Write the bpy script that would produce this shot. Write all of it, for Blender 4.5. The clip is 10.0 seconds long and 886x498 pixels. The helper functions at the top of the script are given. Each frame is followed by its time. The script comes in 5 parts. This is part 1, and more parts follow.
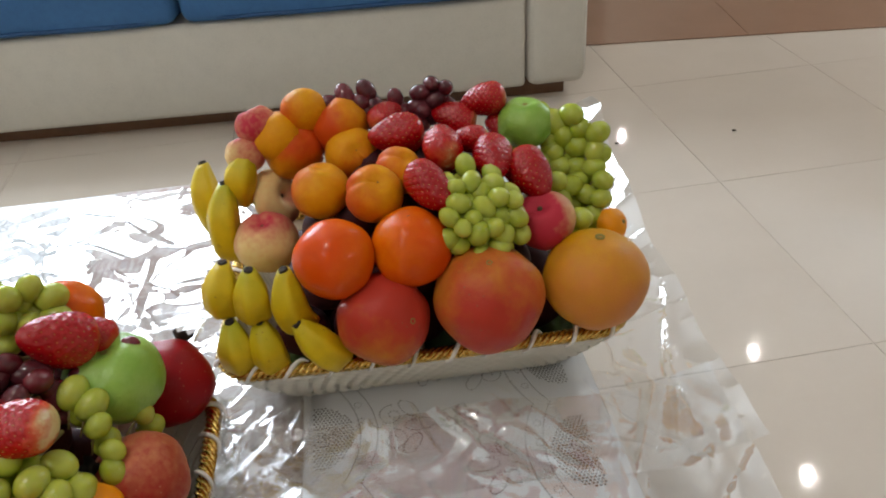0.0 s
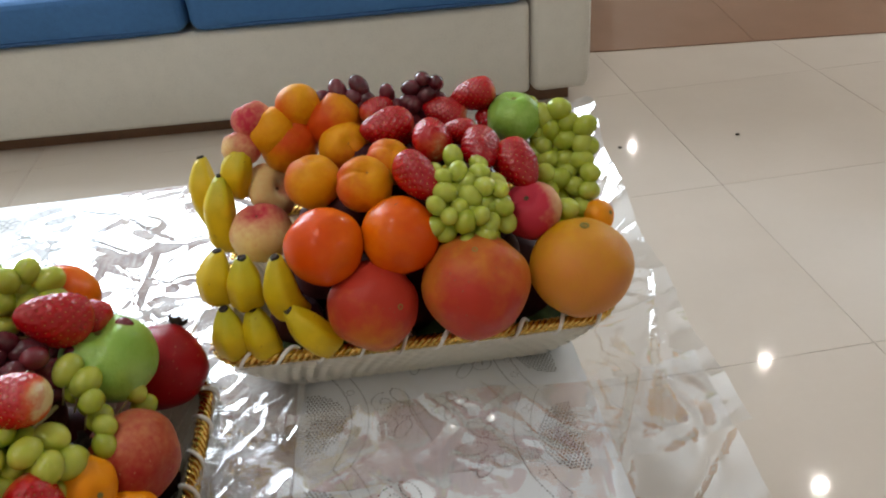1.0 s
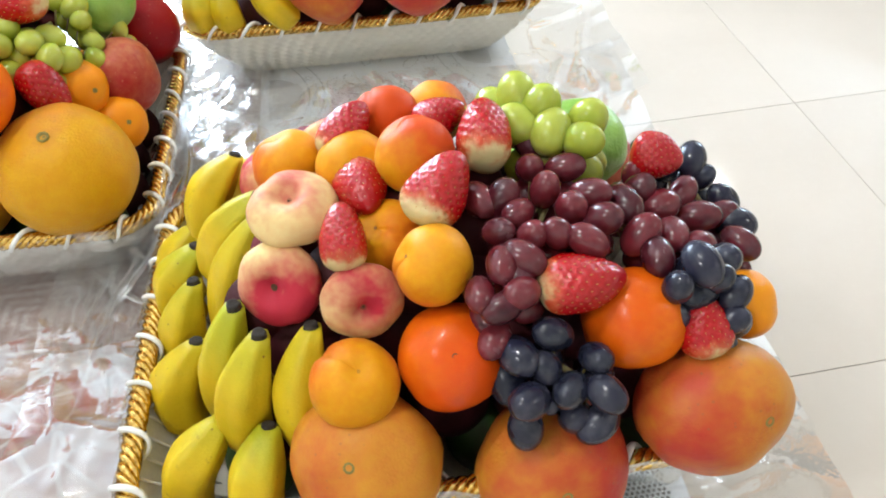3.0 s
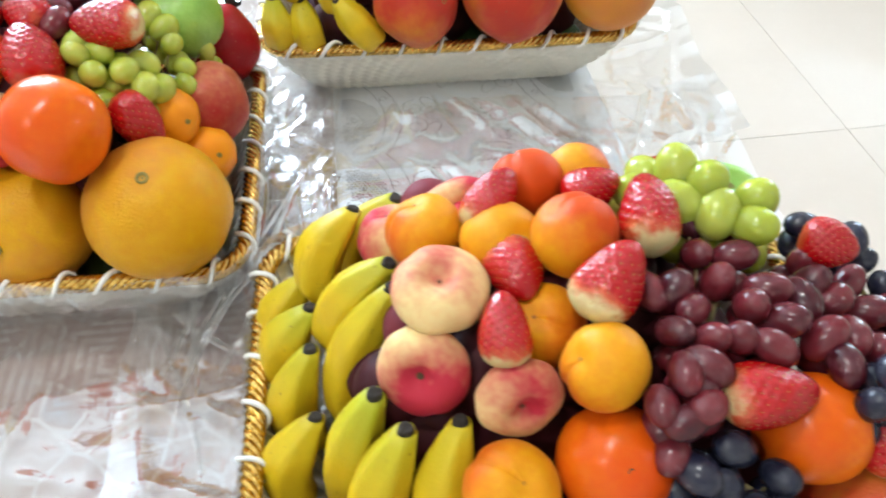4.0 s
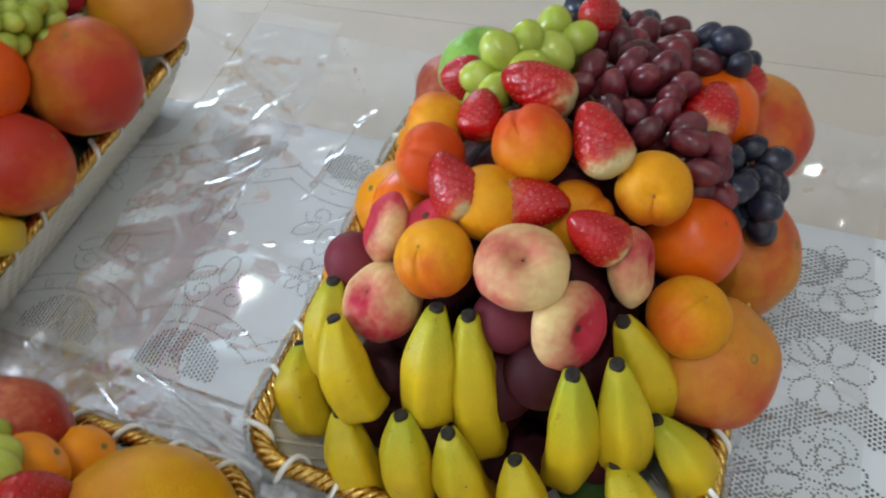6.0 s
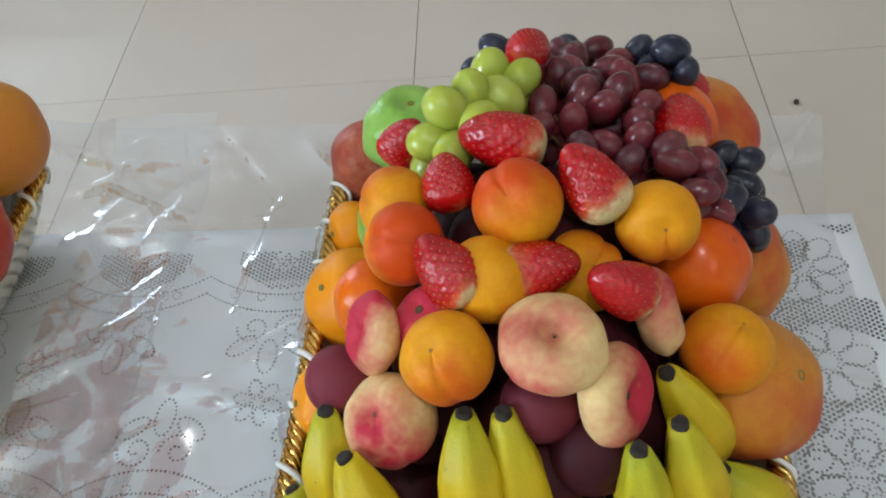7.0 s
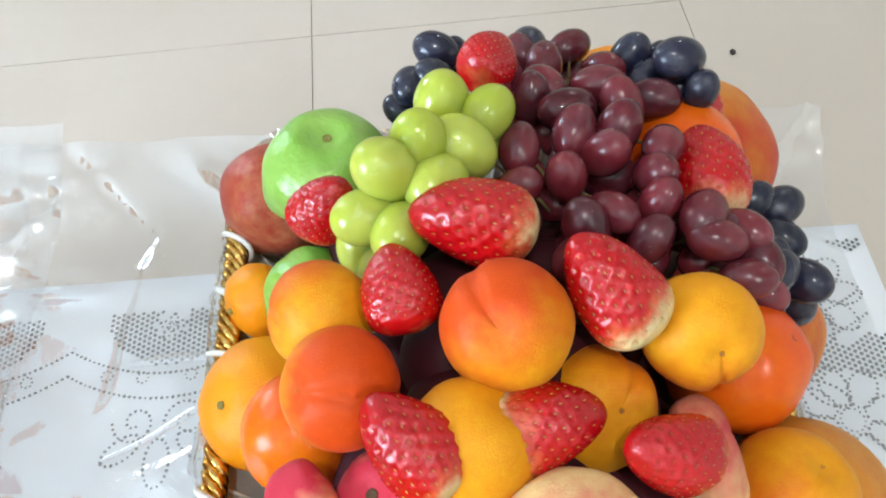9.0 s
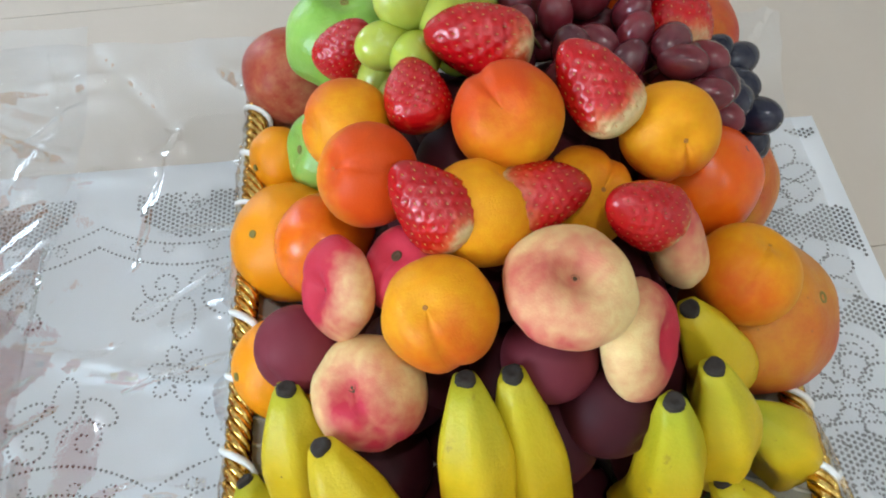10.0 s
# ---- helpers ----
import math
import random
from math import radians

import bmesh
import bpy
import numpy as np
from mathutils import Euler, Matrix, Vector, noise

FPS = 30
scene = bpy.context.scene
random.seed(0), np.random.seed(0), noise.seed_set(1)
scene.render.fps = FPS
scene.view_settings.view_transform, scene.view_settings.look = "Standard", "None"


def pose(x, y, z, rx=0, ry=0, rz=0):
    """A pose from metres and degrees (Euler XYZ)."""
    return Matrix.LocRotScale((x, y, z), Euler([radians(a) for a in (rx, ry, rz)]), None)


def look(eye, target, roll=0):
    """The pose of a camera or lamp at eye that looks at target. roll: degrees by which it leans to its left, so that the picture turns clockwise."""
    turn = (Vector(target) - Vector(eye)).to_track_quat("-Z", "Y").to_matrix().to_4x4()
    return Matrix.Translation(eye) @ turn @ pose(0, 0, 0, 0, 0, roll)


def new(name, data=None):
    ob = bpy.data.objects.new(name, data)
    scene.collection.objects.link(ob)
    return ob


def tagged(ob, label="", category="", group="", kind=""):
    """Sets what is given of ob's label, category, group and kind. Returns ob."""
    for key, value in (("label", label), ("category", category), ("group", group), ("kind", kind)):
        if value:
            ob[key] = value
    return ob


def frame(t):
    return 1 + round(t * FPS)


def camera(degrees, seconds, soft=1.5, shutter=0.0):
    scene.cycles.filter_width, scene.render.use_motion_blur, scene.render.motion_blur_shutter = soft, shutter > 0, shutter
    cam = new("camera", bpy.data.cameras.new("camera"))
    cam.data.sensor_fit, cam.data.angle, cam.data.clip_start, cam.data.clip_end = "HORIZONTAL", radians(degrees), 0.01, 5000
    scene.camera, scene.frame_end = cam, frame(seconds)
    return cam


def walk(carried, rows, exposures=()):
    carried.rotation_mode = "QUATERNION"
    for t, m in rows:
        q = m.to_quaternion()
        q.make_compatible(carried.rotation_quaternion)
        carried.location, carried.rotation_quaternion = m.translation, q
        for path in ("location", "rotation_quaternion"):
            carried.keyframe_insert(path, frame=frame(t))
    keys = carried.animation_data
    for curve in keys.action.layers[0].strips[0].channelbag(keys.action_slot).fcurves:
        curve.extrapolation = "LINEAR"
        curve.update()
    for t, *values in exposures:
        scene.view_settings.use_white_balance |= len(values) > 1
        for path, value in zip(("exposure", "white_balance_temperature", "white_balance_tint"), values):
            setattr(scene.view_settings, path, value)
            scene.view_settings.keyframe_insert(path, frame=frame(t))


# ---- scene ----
cam = camera(60.0, 10.0, soft=1.9, shutter=0.2)
PATH = [
    (0, (0.168, 0.023, 1.021), (0.29, 1.66, -0.122), -3.8),
    (0.5, (0.194, 0.018, 1.019), (0.324, 1.663, -0.111), -3.7),
    (1, (0.189, -0.007, 1.011), (0.28, 1.65, -0.104), -4.5),
    (1.5, (0.182, -0.117, 0.945), (0.244, 1.508, -0.22), -4.4),
    (2, (0.191, -0.19, 0.941), (0.288, 1.36, -0.318), -3.4),
    (2.2, (0.194, -0.21, 0.935), (0.301, 1.294, -0.379), -3.0),
    (3.3, (0.189, -0.22, 0.941), (0.327, 1.172, -0.489), -2.4),
    (3.5, (0.183, -0.197, 0.943), (0.333, 1.189, -0.491), -2.1),
    (4, (0.104, -0.14, 0.953), (0.249, 1.23, -0.498), 0.7),
    (4.5, (-0.064, -0.106, 0.971), (0.145, 1.195, -0.534), -6.7),
    (5, (-0.133, -0.06, 0.976), (0.358, 1.112, -0.568), -8.5),
    (5.5, (-0.098, 0.022, 0.956), (0.722, 0.907, -0.639), -10.8),
    (6, (-0.109, 0.056, 0.995), (0.928, 0.633, -0.614), -9.5),
    (6.2, (-0.126, 0.079, 1.012), (1.011, 0.515, -0.574), -8.3),
    (7.3, (-0.046, 0.16, 0.941), (1.137, 0.38, -0.657), -8.8),
    (7.5, (-0.037, 0.167, 0.928), (1.115, 0.345, -0.697), -7.8),
    (8, (0.009, 0.17, 0.919), (1.119, 0.266, -0.742), -5.7),
    (8.5, (0.073, 0.171, 0.916), (1.16, 0.222, -0.762), -4.8),
    (9, (0.083, 0.179, 0.902), (1.143, 0.196, -0.793), -3.9),
    (9.5, (0.018, 0.182, 0.878), (1.064, 0.188, -0.827), -3.4),
    (10, (-0.019, 0.198, 0.905), (1.029, 0.162, -0.798), -1.7),
]
# seconds, stops, kelvin, tint
EXPOSURES = [(0.0, -0.2, 6750, 12), (1.2, -0.2, 6750, 12), (2.0, -0.03, 6700, 13), (3.3, 0.98, 6050, 7), (4.0, 0.86, 6050, 7), (4.6, 0.0, 6050, 8), (5.2, -0.12, 5950, 7),
             (6.0, -0.08, 5950, 7), (7.5, -0.16, 6000, 7), (8.0, -0.12, 6000, 7), (8.5, 0.35, 5950, 7), (9.0, 0.6, 5950, 7), (9.6, 0.2, 5950, 7), (10.0, 0.2, 5950, 7)]
walk(cam, [(t, look(eye, target, roll)) for t, eye, target, roll in PATH], EXPOSURES)

# ---- world and lamps ----
world = bpy.data.worlds.new("sky")
scene.world = world
world.use_nodes = True
wn = world.node_tree
sky = wn.nodes.new("ShaderNodeTexSky")
sky.sky_type, sky.sun_disc, sky.sun_elevation, sky.sun_rotation = "NISHITA", False, radians(40), radians(150)
wn.links.new(sky.outputs[0], wn.nodes["Background"].inputs[0])
wn.nodes["Background"].inputs[1].default_value = 0.15


def area_lamp(name, where, target, width, height, watts, colour):
    data = bpy.data.lights.new(name, "AREA")
    data.shape, data.size, data.size_y, data.energy, data.color = "RECTANGLE", width, height, watts, colour
    ob = new(name, data)
    ob.matrix_world = look(where, target)
    return ob


WINDOW_WATTS, DOWN_WATTS = 112.0, 10.0
CEIL = 2.8
area_lamp("window_light", (-1.5, 3.27, 1.75), (-1.0, 0.0, 0.5), 1.7, 1.2, WINDOW_WATTS, (0.72, 0.86, 1.0))
# cool light added from the unseen east side, for glints on the film
area_lamp("window_light_east", (5.17, 5.0, 1.65), (0.5, 0.5, 0.5), 1.7, 1.2, 70.0, (0.72, 0.86, 1.0))
# first four set by their floor glints; last two unseen, added for overhead light
DOWNLIGHTS = [(2.44, 2.74), (2.6, 3.81), (2.7, 7.2), (3.55, -1.1), (-1.3, -1.0), (-0.4, 0.2)]

# ---- helpers ----
def mesh_from(name, verts, faces, smooth=True):
    me = bpy.data.meshes.new(name)
    me.from_pydata([tuple(v) for v in verts], [], faces)
    me.validate()
    if smooth:
        me.polygons.foreach_set("use_smooth", [True] * len(me.polygons))
    me.update()
    return me


def part(name, data, material, parent=None, label=""):
    """Links a bmesh or a mesh as one object, under its thing when one is given."""
    if isinstance(data, bmesh.types.BMesh):
        me = bpy.data.meshes.new(name)
        data.to_mesh(me)
        data.free()
    else:
        me = data
    if material and not me.materials:
        me.materials.append(material)
    ob = new(name, me)
    if parent:
        ob.parent = parent
    if label:
        tagged(ob, label)
    return ob


def box(bm, x0, x1, y0, y1, z0, z1, bevel=0.0, segments=2):
    made = bmesh.ops.create_cube(bm, size=1.0, matrix=Matrix.LocRotScale(((x0 + x1) / 2, (y0 + y1) / 2, (z0 + z1) / 2), None, (x1 - x0, y1 - y0, z1 - z0)))
    if bevel:
        edges = list({e for v in made["verts"] for e in v.link_edges})
        bmesh.ops.bevel(bm, geom=edges, offset=bevel, segments=segments, affect="EDGES", profile=0.5)
    return bm


def box_part(name, dims, material, parent=None, bevel=0.0, label="", segments=2):
    ob = part(name, box(bmesh.new(), *dims, bevel=bevel, segments=segments), material, parent, label)
    if bevel:
        ob.data.polygons.foreach_set("use_smooth", [True] * len(ob.data.polygons))
    return ob


def rings(loops, closed_ends=True, wrap=True):
    """Verts and faces of a skin over loops of equal length."""
    n, verts, faces = len(loops[0]), [v for loop in loops for v in loop], []
    for a in range(len(loops) - 1):
        for b in range(n if wrap else n - 1):
            c = (b + 1) % n
            faces.append((a * n + b, a * n + c, (a + 1) * n + c, (a + 1) * n + b))
    if closed_ends:
        faces.append(tuple(range(n - 1, -1, -1)))
        faces.append(tuple((len(loops) - 1) * n + k for k in range(n)))
    return verts, faces


def tube(points, radius, sides=6, closed=False):
    """A tube along points; radius is a number or a function of 0..1."""
    pts, loops = [Vector(p) for p in points], []
    up = Vector((0.13, 0.21, 0.97)).normalized()
    for k, p in enumerate(pts):
        a, b = (pts[k - 1], pts[(k + 1) % len(pts)]) if closed else (pts[max(k - 1, 0)], pts[min(k + 1, len(pts) - 1)])
        d = (b - a).normalized()
        side = d.cross(up)
        side = side.normalized() if side.length > 1e-4 else Vector((1, 0, 0))
        over = side.cross(d)
        r = radius(k / (len(pts) - 1)) if callable(radius) else radius
        loops.append([p + (side * math.cos(q) + over * math.sin(q)) * r for q in (2 * math.pi * s / sides for s in range(sides))])
    if closed:
        loops.append(loops[0])
    return rings(loops, not closed)


def join_shapes(shapes):
    verts, faces = [], []
    for v, f in shapes:
        base = len(verts)
        verts += v
        faces += [tuple(i + base for i in face) for face in f]
    return verts, faces


# ---- materials ----
def material(name):
    m = bpy.data.materials.new(name)
    m.use_nodes = True
    return m, m.node_tree, m.node_tree.nodes["Principled BSDF"]


def node(t, kind, inputs=None, operation="", data_type="", blend_type="", bands_direction="", feature=""):
    n = t.nodes.new(kind)
    if operation:
        n.operation = operation
    if data_type:
        n.data_type = data_type
    if blend_type:
        n.blend_type = blend_type
    if bands_direction:
        n.bands_direction = bands_direction
    if feature:
        n.feature = feature
    for key, value in (inputs or {}).items():
        if isinstance(value, bpy.types.NodeSocket):
            t.links.new(value, n.inputs[key])
        else:
            n.inputs[key].default_value = value
    return n


def object_coords(t, shift=True):
    """Object coordinates, moved by each object's random number."""
    co = node(t, "ShaderNodeTexCoord").outputs["Object"]
    if not shift:
        return co
    rnd = node(t, "ShaderNodeObjectInfo").outputs["Random"]
    far = node(t, "ShaderNodeMath", {0: rnd, 1: 37.0}, operation="MULTIPLY").outputs[0]
    return node(t, "ShaderNodeVectorMath", {0: co, 1: node(t, "ShaderNodeCombineXYZ", {0: far, 1: far, 2: far}).outputs[0]}, operation="ADD").outputs[0]


def noise_of(t, co, scale, detail=4.0, rough=0.55):
    return node(t, "ShaderNodeTexNoise", {"Vector": co, "Scale": scale, "Detail": detail, "Roughness": rough}).outputs[0]


def ramp(t, value, stops):
    r = node(t, "ShaderNodeValToRGB", {0: value})
    while len(r.color_ramp.elements) < len(stops):
        r.color_ramp.elements.new(0.5)
    for e, (at, c) in zip(r.color_ramp.elements, stops):
        e.position, e.color = at, (*c, 1.0)
    return r.outputs[0]


def ramp_value(t, value, a, b):
    return node(t, "ShaderNodeMapRange", {0: value, 1: a, 2: b, 3: 0.0, 4: 1.0}).outputs[0]


def mix(t, factor, a, b, how="MIX"):
    n = node(t, "ShaderNodeMix", data_type="RGBA", blend_type=how)
    for key, value in ((0, factor), (6, a), (7, b)):
        if isinstance(value, bpy.types.NodeSocket):
            t.links.new(value, n.inputs[key])
        else:
            n.inputs[key].default_value = (*value, 1.0) if isinstance(value, tuple) else value
    return n.outputs[2]


def math_node(t, how, a, b=0.0):
    return node(t, "ShaderNodeMath", {0: a, 1: b}, operation=how).outputs[0]


def bump(t, bsdf, height, strength, distance):
    b = node(t, "ShaderNodeBump", {"Height": height, "Strength": strength, "Distance": distance})
    t.links.new(b.outputs[0], bsdf.inputs["Normal"])


def finish(t, bsdf, colour=None, rough=None, **values):
    for socket, value in (("Base Color", colour), ("Roughness", rough)):
        if isinstance(value, bpy.types.NodeSocket):
            t.links.new(value, bsdf.inputs[socket])
        elif value is not None:
            bsdf.inputs[socket].default_value = (*value, 1.0) if isinstance(value, tuple) else value
    for key, value in values.items():
        bsdf.inputs[key.replace("_", " ")].default_value = value


def flesh(bsdf, amount, radius):
    bsdf.inputs["Subsurface Weight"].default_value = amount
    bsdf.inputs["Subsurface Radius"].default_value = (1.0, 0.45, 0.2)
    bsdf.inputs["Subsurface Scale"].default_value = radius


def plain(name, colour, rough, scale=60.0, vary=0.12, bump_by=0.15, deep=0.001, metal=0.0):
    m, t, b = material(name)
    co = object_coords(t)
    dark = tuple(c * (1 - vary) for c in colour)
    n = noise_of(t, co, scale)
    n2 = noise_of(t, co, scale / 9.0, 3.0)
    finish(t, b, mix(t, math_node(t, "MULTIPLY", ramp_value(t, n, 0.3, 0.7), ramp_value(t, n2, 0.25, 0.75)), colour, dark), rough, Metallic=metal)
    bump(t, b, n, bump_by, deep)
    return m


def tone_of(t):
    """The tone given to each fruit, 0 to 1: ripeness; for plums, gap shade at 0.5."""
    return node(t, "ShaderNodeSeparateColor", {0: node(t, "ShaderNodeObjectInfo").outputs["Color"]}).outputs[0]


def rich(colour, by=1.16, share=0.82):
    """A fuller hue of the same colour."""
    grey = sum(colour) / 3
    return tuple(share * max(0.003, grey + by * (c - grey)) for c in colour)


def blushed(name, base, deep, blush, rough, sheen=0.0, speck=None, from_top=0.0, coat=0.0, grain=1.0, patch=1.5, patch_size=1.1, navel=0.0, lean=0.68):
    """Fruit skin: base to deep by noise, and a blush whose share is the fruit's tone."""
    base, deep, blush = (rich(colour) for colour in (base, deep, blush))
    m, t, b = material(name)
    plainco = object_coords(t, False)
    co = object_coords(t)
    n1, n2 = noise_of(t, co, patch_size, 3.0), noise_of(t, co, 6.0, 5.0)
    skin = mix(t, ramp_value(t, n2, 0.3, 0.75), base, deep)
    sep = node(t, "ShaderNodeSeparateXYZ", {0: plainco})
    side = math_node(t, "MULTIPLY", math_node(t, "ADD", sep.outputs[0], math_node(t, "MULTIPLY", sep.outputs[2], from_top)), lean)
    level = math_node(t, "ADD", math_node(t, "ADD", side, math_node(t, "MULTIPLY", math_node(t, "SUBTRACT", n1, 0.5), patch)), math_node(t, "SUBTRACT", math_node(t, "MULTIPLY", tone_of(t), 1.5), 0.42))
    level = math_node(t, "ADD", level, math_node(t, "MULTIPLY", math_node(t, "SUBTRACT", n2, 0.5), 0.35))
    if navel:
        wide = math_node(t, "SQRT", math_node(t, "ADD", math_node(t, "MULTIPLY", sep.outputs[0], sep.outputs[0]), math_node(t, "MULTIPLY", sep.outputs[1], sep.outputs[1])))
        near = math_node(t, "MULTIPLY", ramp_value(t, wide, 0.85, 0.1), math_node(t, "GREATER_THAN", sep.outputs[2], 0.0))
        level = math_node(t, "ADD", level, math_node(t, "MULTIPLY", near, navel))
    skin = mix(t, ramp_value(t, level, -0.15, 1.0), skin, blush)
    if speck:
        v = node(t, "ShaderNodeTexVoronoi", {"Vector": co, "Scale": 7.0})
        spot = math_node(t, "MULTIPLY", math_node(t, "LESS_THAN", v.outputs["Distance"], 0.13), ramp_value(t, n1, 0.4, 0.65))
        skin = mix(t, math_node(t, "MULTIPLY", spot, 0.7), skin, speck)
    finish(t, b, skin, rough)
    b.inputs["Sheen Weight"].default_value = sheen
    b.inputs["Sheen Roughness"].default_value = 0.4
    b.inputs["Coat Weight"].default_value = coat
    b.inputs["Specular IOR Level"].default_value = 0.22
    b.inputs["Coat Roughness"].default_value = 0.12
    flesh(b, 0.10, 0.004)
    bump(t, b, noise_of(t, co, 24.0, 3.0), 0.12 * grain, 0.02)
    return m


APRICOT = blushed("apricot_skin", (0.84, 0.40, 0.028), (0.80, 0.33, 0.018), (0.66, 0.105, 0.022), 0.48, 0.03, patch=1.3, lean=1.0)
PEACH = blushed("peach_skin", (0.92, 0.72, 0.37), (0.90, 0.62, 0.32), (0.55, 0.060, 0.085), 0.55, 0.02, from_top=0.3, patch=2.2, patch_size=0.75, navel=0.7)
MANGO = blushed("mango_skin", (0.70, 0.33, 0.075), (0.66, 0.25, 0.07), (0.54, 0.075, 0.055), 0.38, 0.0, (0.30, 0.12, 0.05), patch=2.4)
CITRUS_PALE = blushed("grapefruit_skin", (0.76, 0.42, 0.06), (0.72, 0.35, 0.04), (0.72, 0.28, 0.10), 0.38, 0.0, (0.55, 0.25, 0.05), grain=1.4)
POMEGRANATE = blushed("pomegranate_skin", (0.60, 0.24, 0.13), (0.48, 0.09, 0.07), (0.33, 0.016, 0.024), 0.3, 0.0, (0.55, 0.30, 0.16))
PERSIMMON = blushed("persimmon_skin", (0.88, 0.235, 0.001), (0.84, 0.19, 0.001), (0.80, 0.125, 0.001), 0.27, 0.0, coat=0.12, grain=0.4)


def peel_material():
    m, t, b = material("orange_peel")
    co = object_coords(t)
    v = node(t, "ShaderNodeTexVoronoi", {"Vector": co, "Scale": 38.0})
    n = noise_of(t, co, 1.5)
    finish(t, b, mix(t, n, (0.88, 0.34, 0.003), (0.84, 0.27, 0.003)), 0.36)
    b.inputs["Specular IOR Level"].default_value = 0.28
    flesh(b, 0.1, 0.005)
    bump(t, b, v.outputs["Distance"], 0.14, 0.015)
    return m


PEEL = peel_material()


def guava_material():
    m, t, b = material("guava_skin")
    co = object_coords(t)
    n, n2 = noise_of(t, co, 1.6), noise_of(t, co, 5.0)
    finish(t, b, mix(t, ramp_value(t, n, 0.3, 0.7), (0.22, 0.42, 0.05), (0.32, 0.52, 0.10)), 0.3)
    flesh(b, 0.1, 0.006)
    bump(t, b, n2, 0.12, 0.03)
    return m


GUAVA = guava_material()


def plum_material():
    m, t, b = material("plum_skin")
    co = object_coords(t)
    n = noise_of(t, co, 1.3)
    bloom = noise_of(t, co, 3.0, 5.0)
    # near black at tone 0.5 paints gap shade; higher tones show plum red
    finish(t, b, mix(t, math_node(t, "MULTIPLY", bloom, 0.02), mix(t, ramp_value(t, tone_of(t), 0.5, 1.0), mix(t, n, (0.022, 0.002, 0.004), (0.060, 0.005, 0.008)), (0.20, 0.028, 0.040)), (0.30, 0.20, 0.30)), 0.6)
    b.inputs["Specular IOR Level"].default_value = 0.2
    return m


PLUM = plum_material()


def banana_material():
    m, t, b = material("banana_peel")
    co, still = object_coords(t), object_coords(t, False)
    n, fine = noise_of(t, co, 5.0), noise_of(t, co, 45.0, 3.0)
    z = node(t, "ShaderNodeSeparateXYZ", {0: still}).outputs[2]
    yellow = mix(t, ramp_value(t, n, 0.3, 0.75), (0.70, 0.48, 0.008), (0.61, 0.41, 0.006))
    green = math_node(t, "ADD", ramp_value(t, z, 0.62, 0.98), math_node(t, "MULTIPLY", math_node(t, "SUBTRACT", n, 0.5), 0.5))
    green = math_node(t, "MULTIPLY", math_node(t, "MULTIPLY", green, tone_of(t)), 0.7)
    skin = mix(t, green, yellow, (0.30, 0.40, 0.02))
    v = node(t, "ShaderNodeTexVoronoi", {"Vector": co, "Scale": 7.0, "Randomness": 1.0})
    spot = math_node(t, "MULTIPLY", math_node(t, "LESS_THAN", v.outputs["Distance"], 0.055), ramp_value(t, n, 0.42, 0.5))
    streak = math_node(t, "MULTIPLY", ramp_value(t, noise_of(t, co, 9.0, 6.0, 0.7), 0.62, 0.72), 0.45)
    skin = mix(t, math_node(t, "MAXIMUM", spot, streak), skin, (0.20, 0.10, 0.02))
    finish(t, b, skin, 0.45)
    b.inputs["Specular IOR Level"].default_value = 0.3
    flesh(b, 0.08, 0.004)
    bump(t, b, fine, 0.1, 0.01)
    return m


BANANA = banana_material()
STALK = plain("dry_stalk", (0.055, 0.042, 0.032), 0.85, 300.0, 0.6, 0.8, 0.002)
NAVEL = plain("stem_scar", (0.33, 0.27, 0.07), 0.8, 300.0, 0.5, 0.6, 0.001)
HOLLOW = plain("stem_hollow", (0.10, 0.055, 0.02), 0.8, 300.0, 0.5, 0.4, 0.001)


def strawberry_material():
    m, t, b = material("strawberry_flesh")
    co, still = object_coords(t), object_coords(t, False)
    z = node(t, "ShaderNodeSeparateXYZ", {0: still}).outputs[2]
    n = noise_of(t, co, 3.0)
    pale = math_node(t, "ADD", z, math_node(t, "MULTIPLY", math_node(t, "SUBTRACT", n, 0.5), 0.5))
    pale = math_node(t, "SUBTRACT", pale, math_node(t, "MULTIPLY", math_node(t, "SUBTRACT", 1.0, tone_of(t)), 0.30))
    skin = ramp(t, pale, [(0.0, (0.38, 0.001, 0.004)), (0.62, (0.47, 0.002, 0.004)), (0.73, (0.56, 0.09, 0.03)), (0.83, (0.66, 0.50, 0.24)), (1.0, (0.58, 0.58, 0.26))])
    finish(t, b, skin, 0.26)
    b.inputs["Coat Weight"].default_value, b.inputs["Coat Roughness"].default_value = 0.15, 0.08
    b.inputs["Specular IOR Level"].default_value = 0.5
    flesh(b, 0.08, 0.003)
    bump(t, b, noise_of(t, co, 14.0, 2.0), 0.10, 0.02)
    return m


STRAWBERRY = strawberry_material()
SEED = plain("strawberry_seed", (0.50, 0.20, 0.03), 0.35, 300.0, 0.3, 0.1)


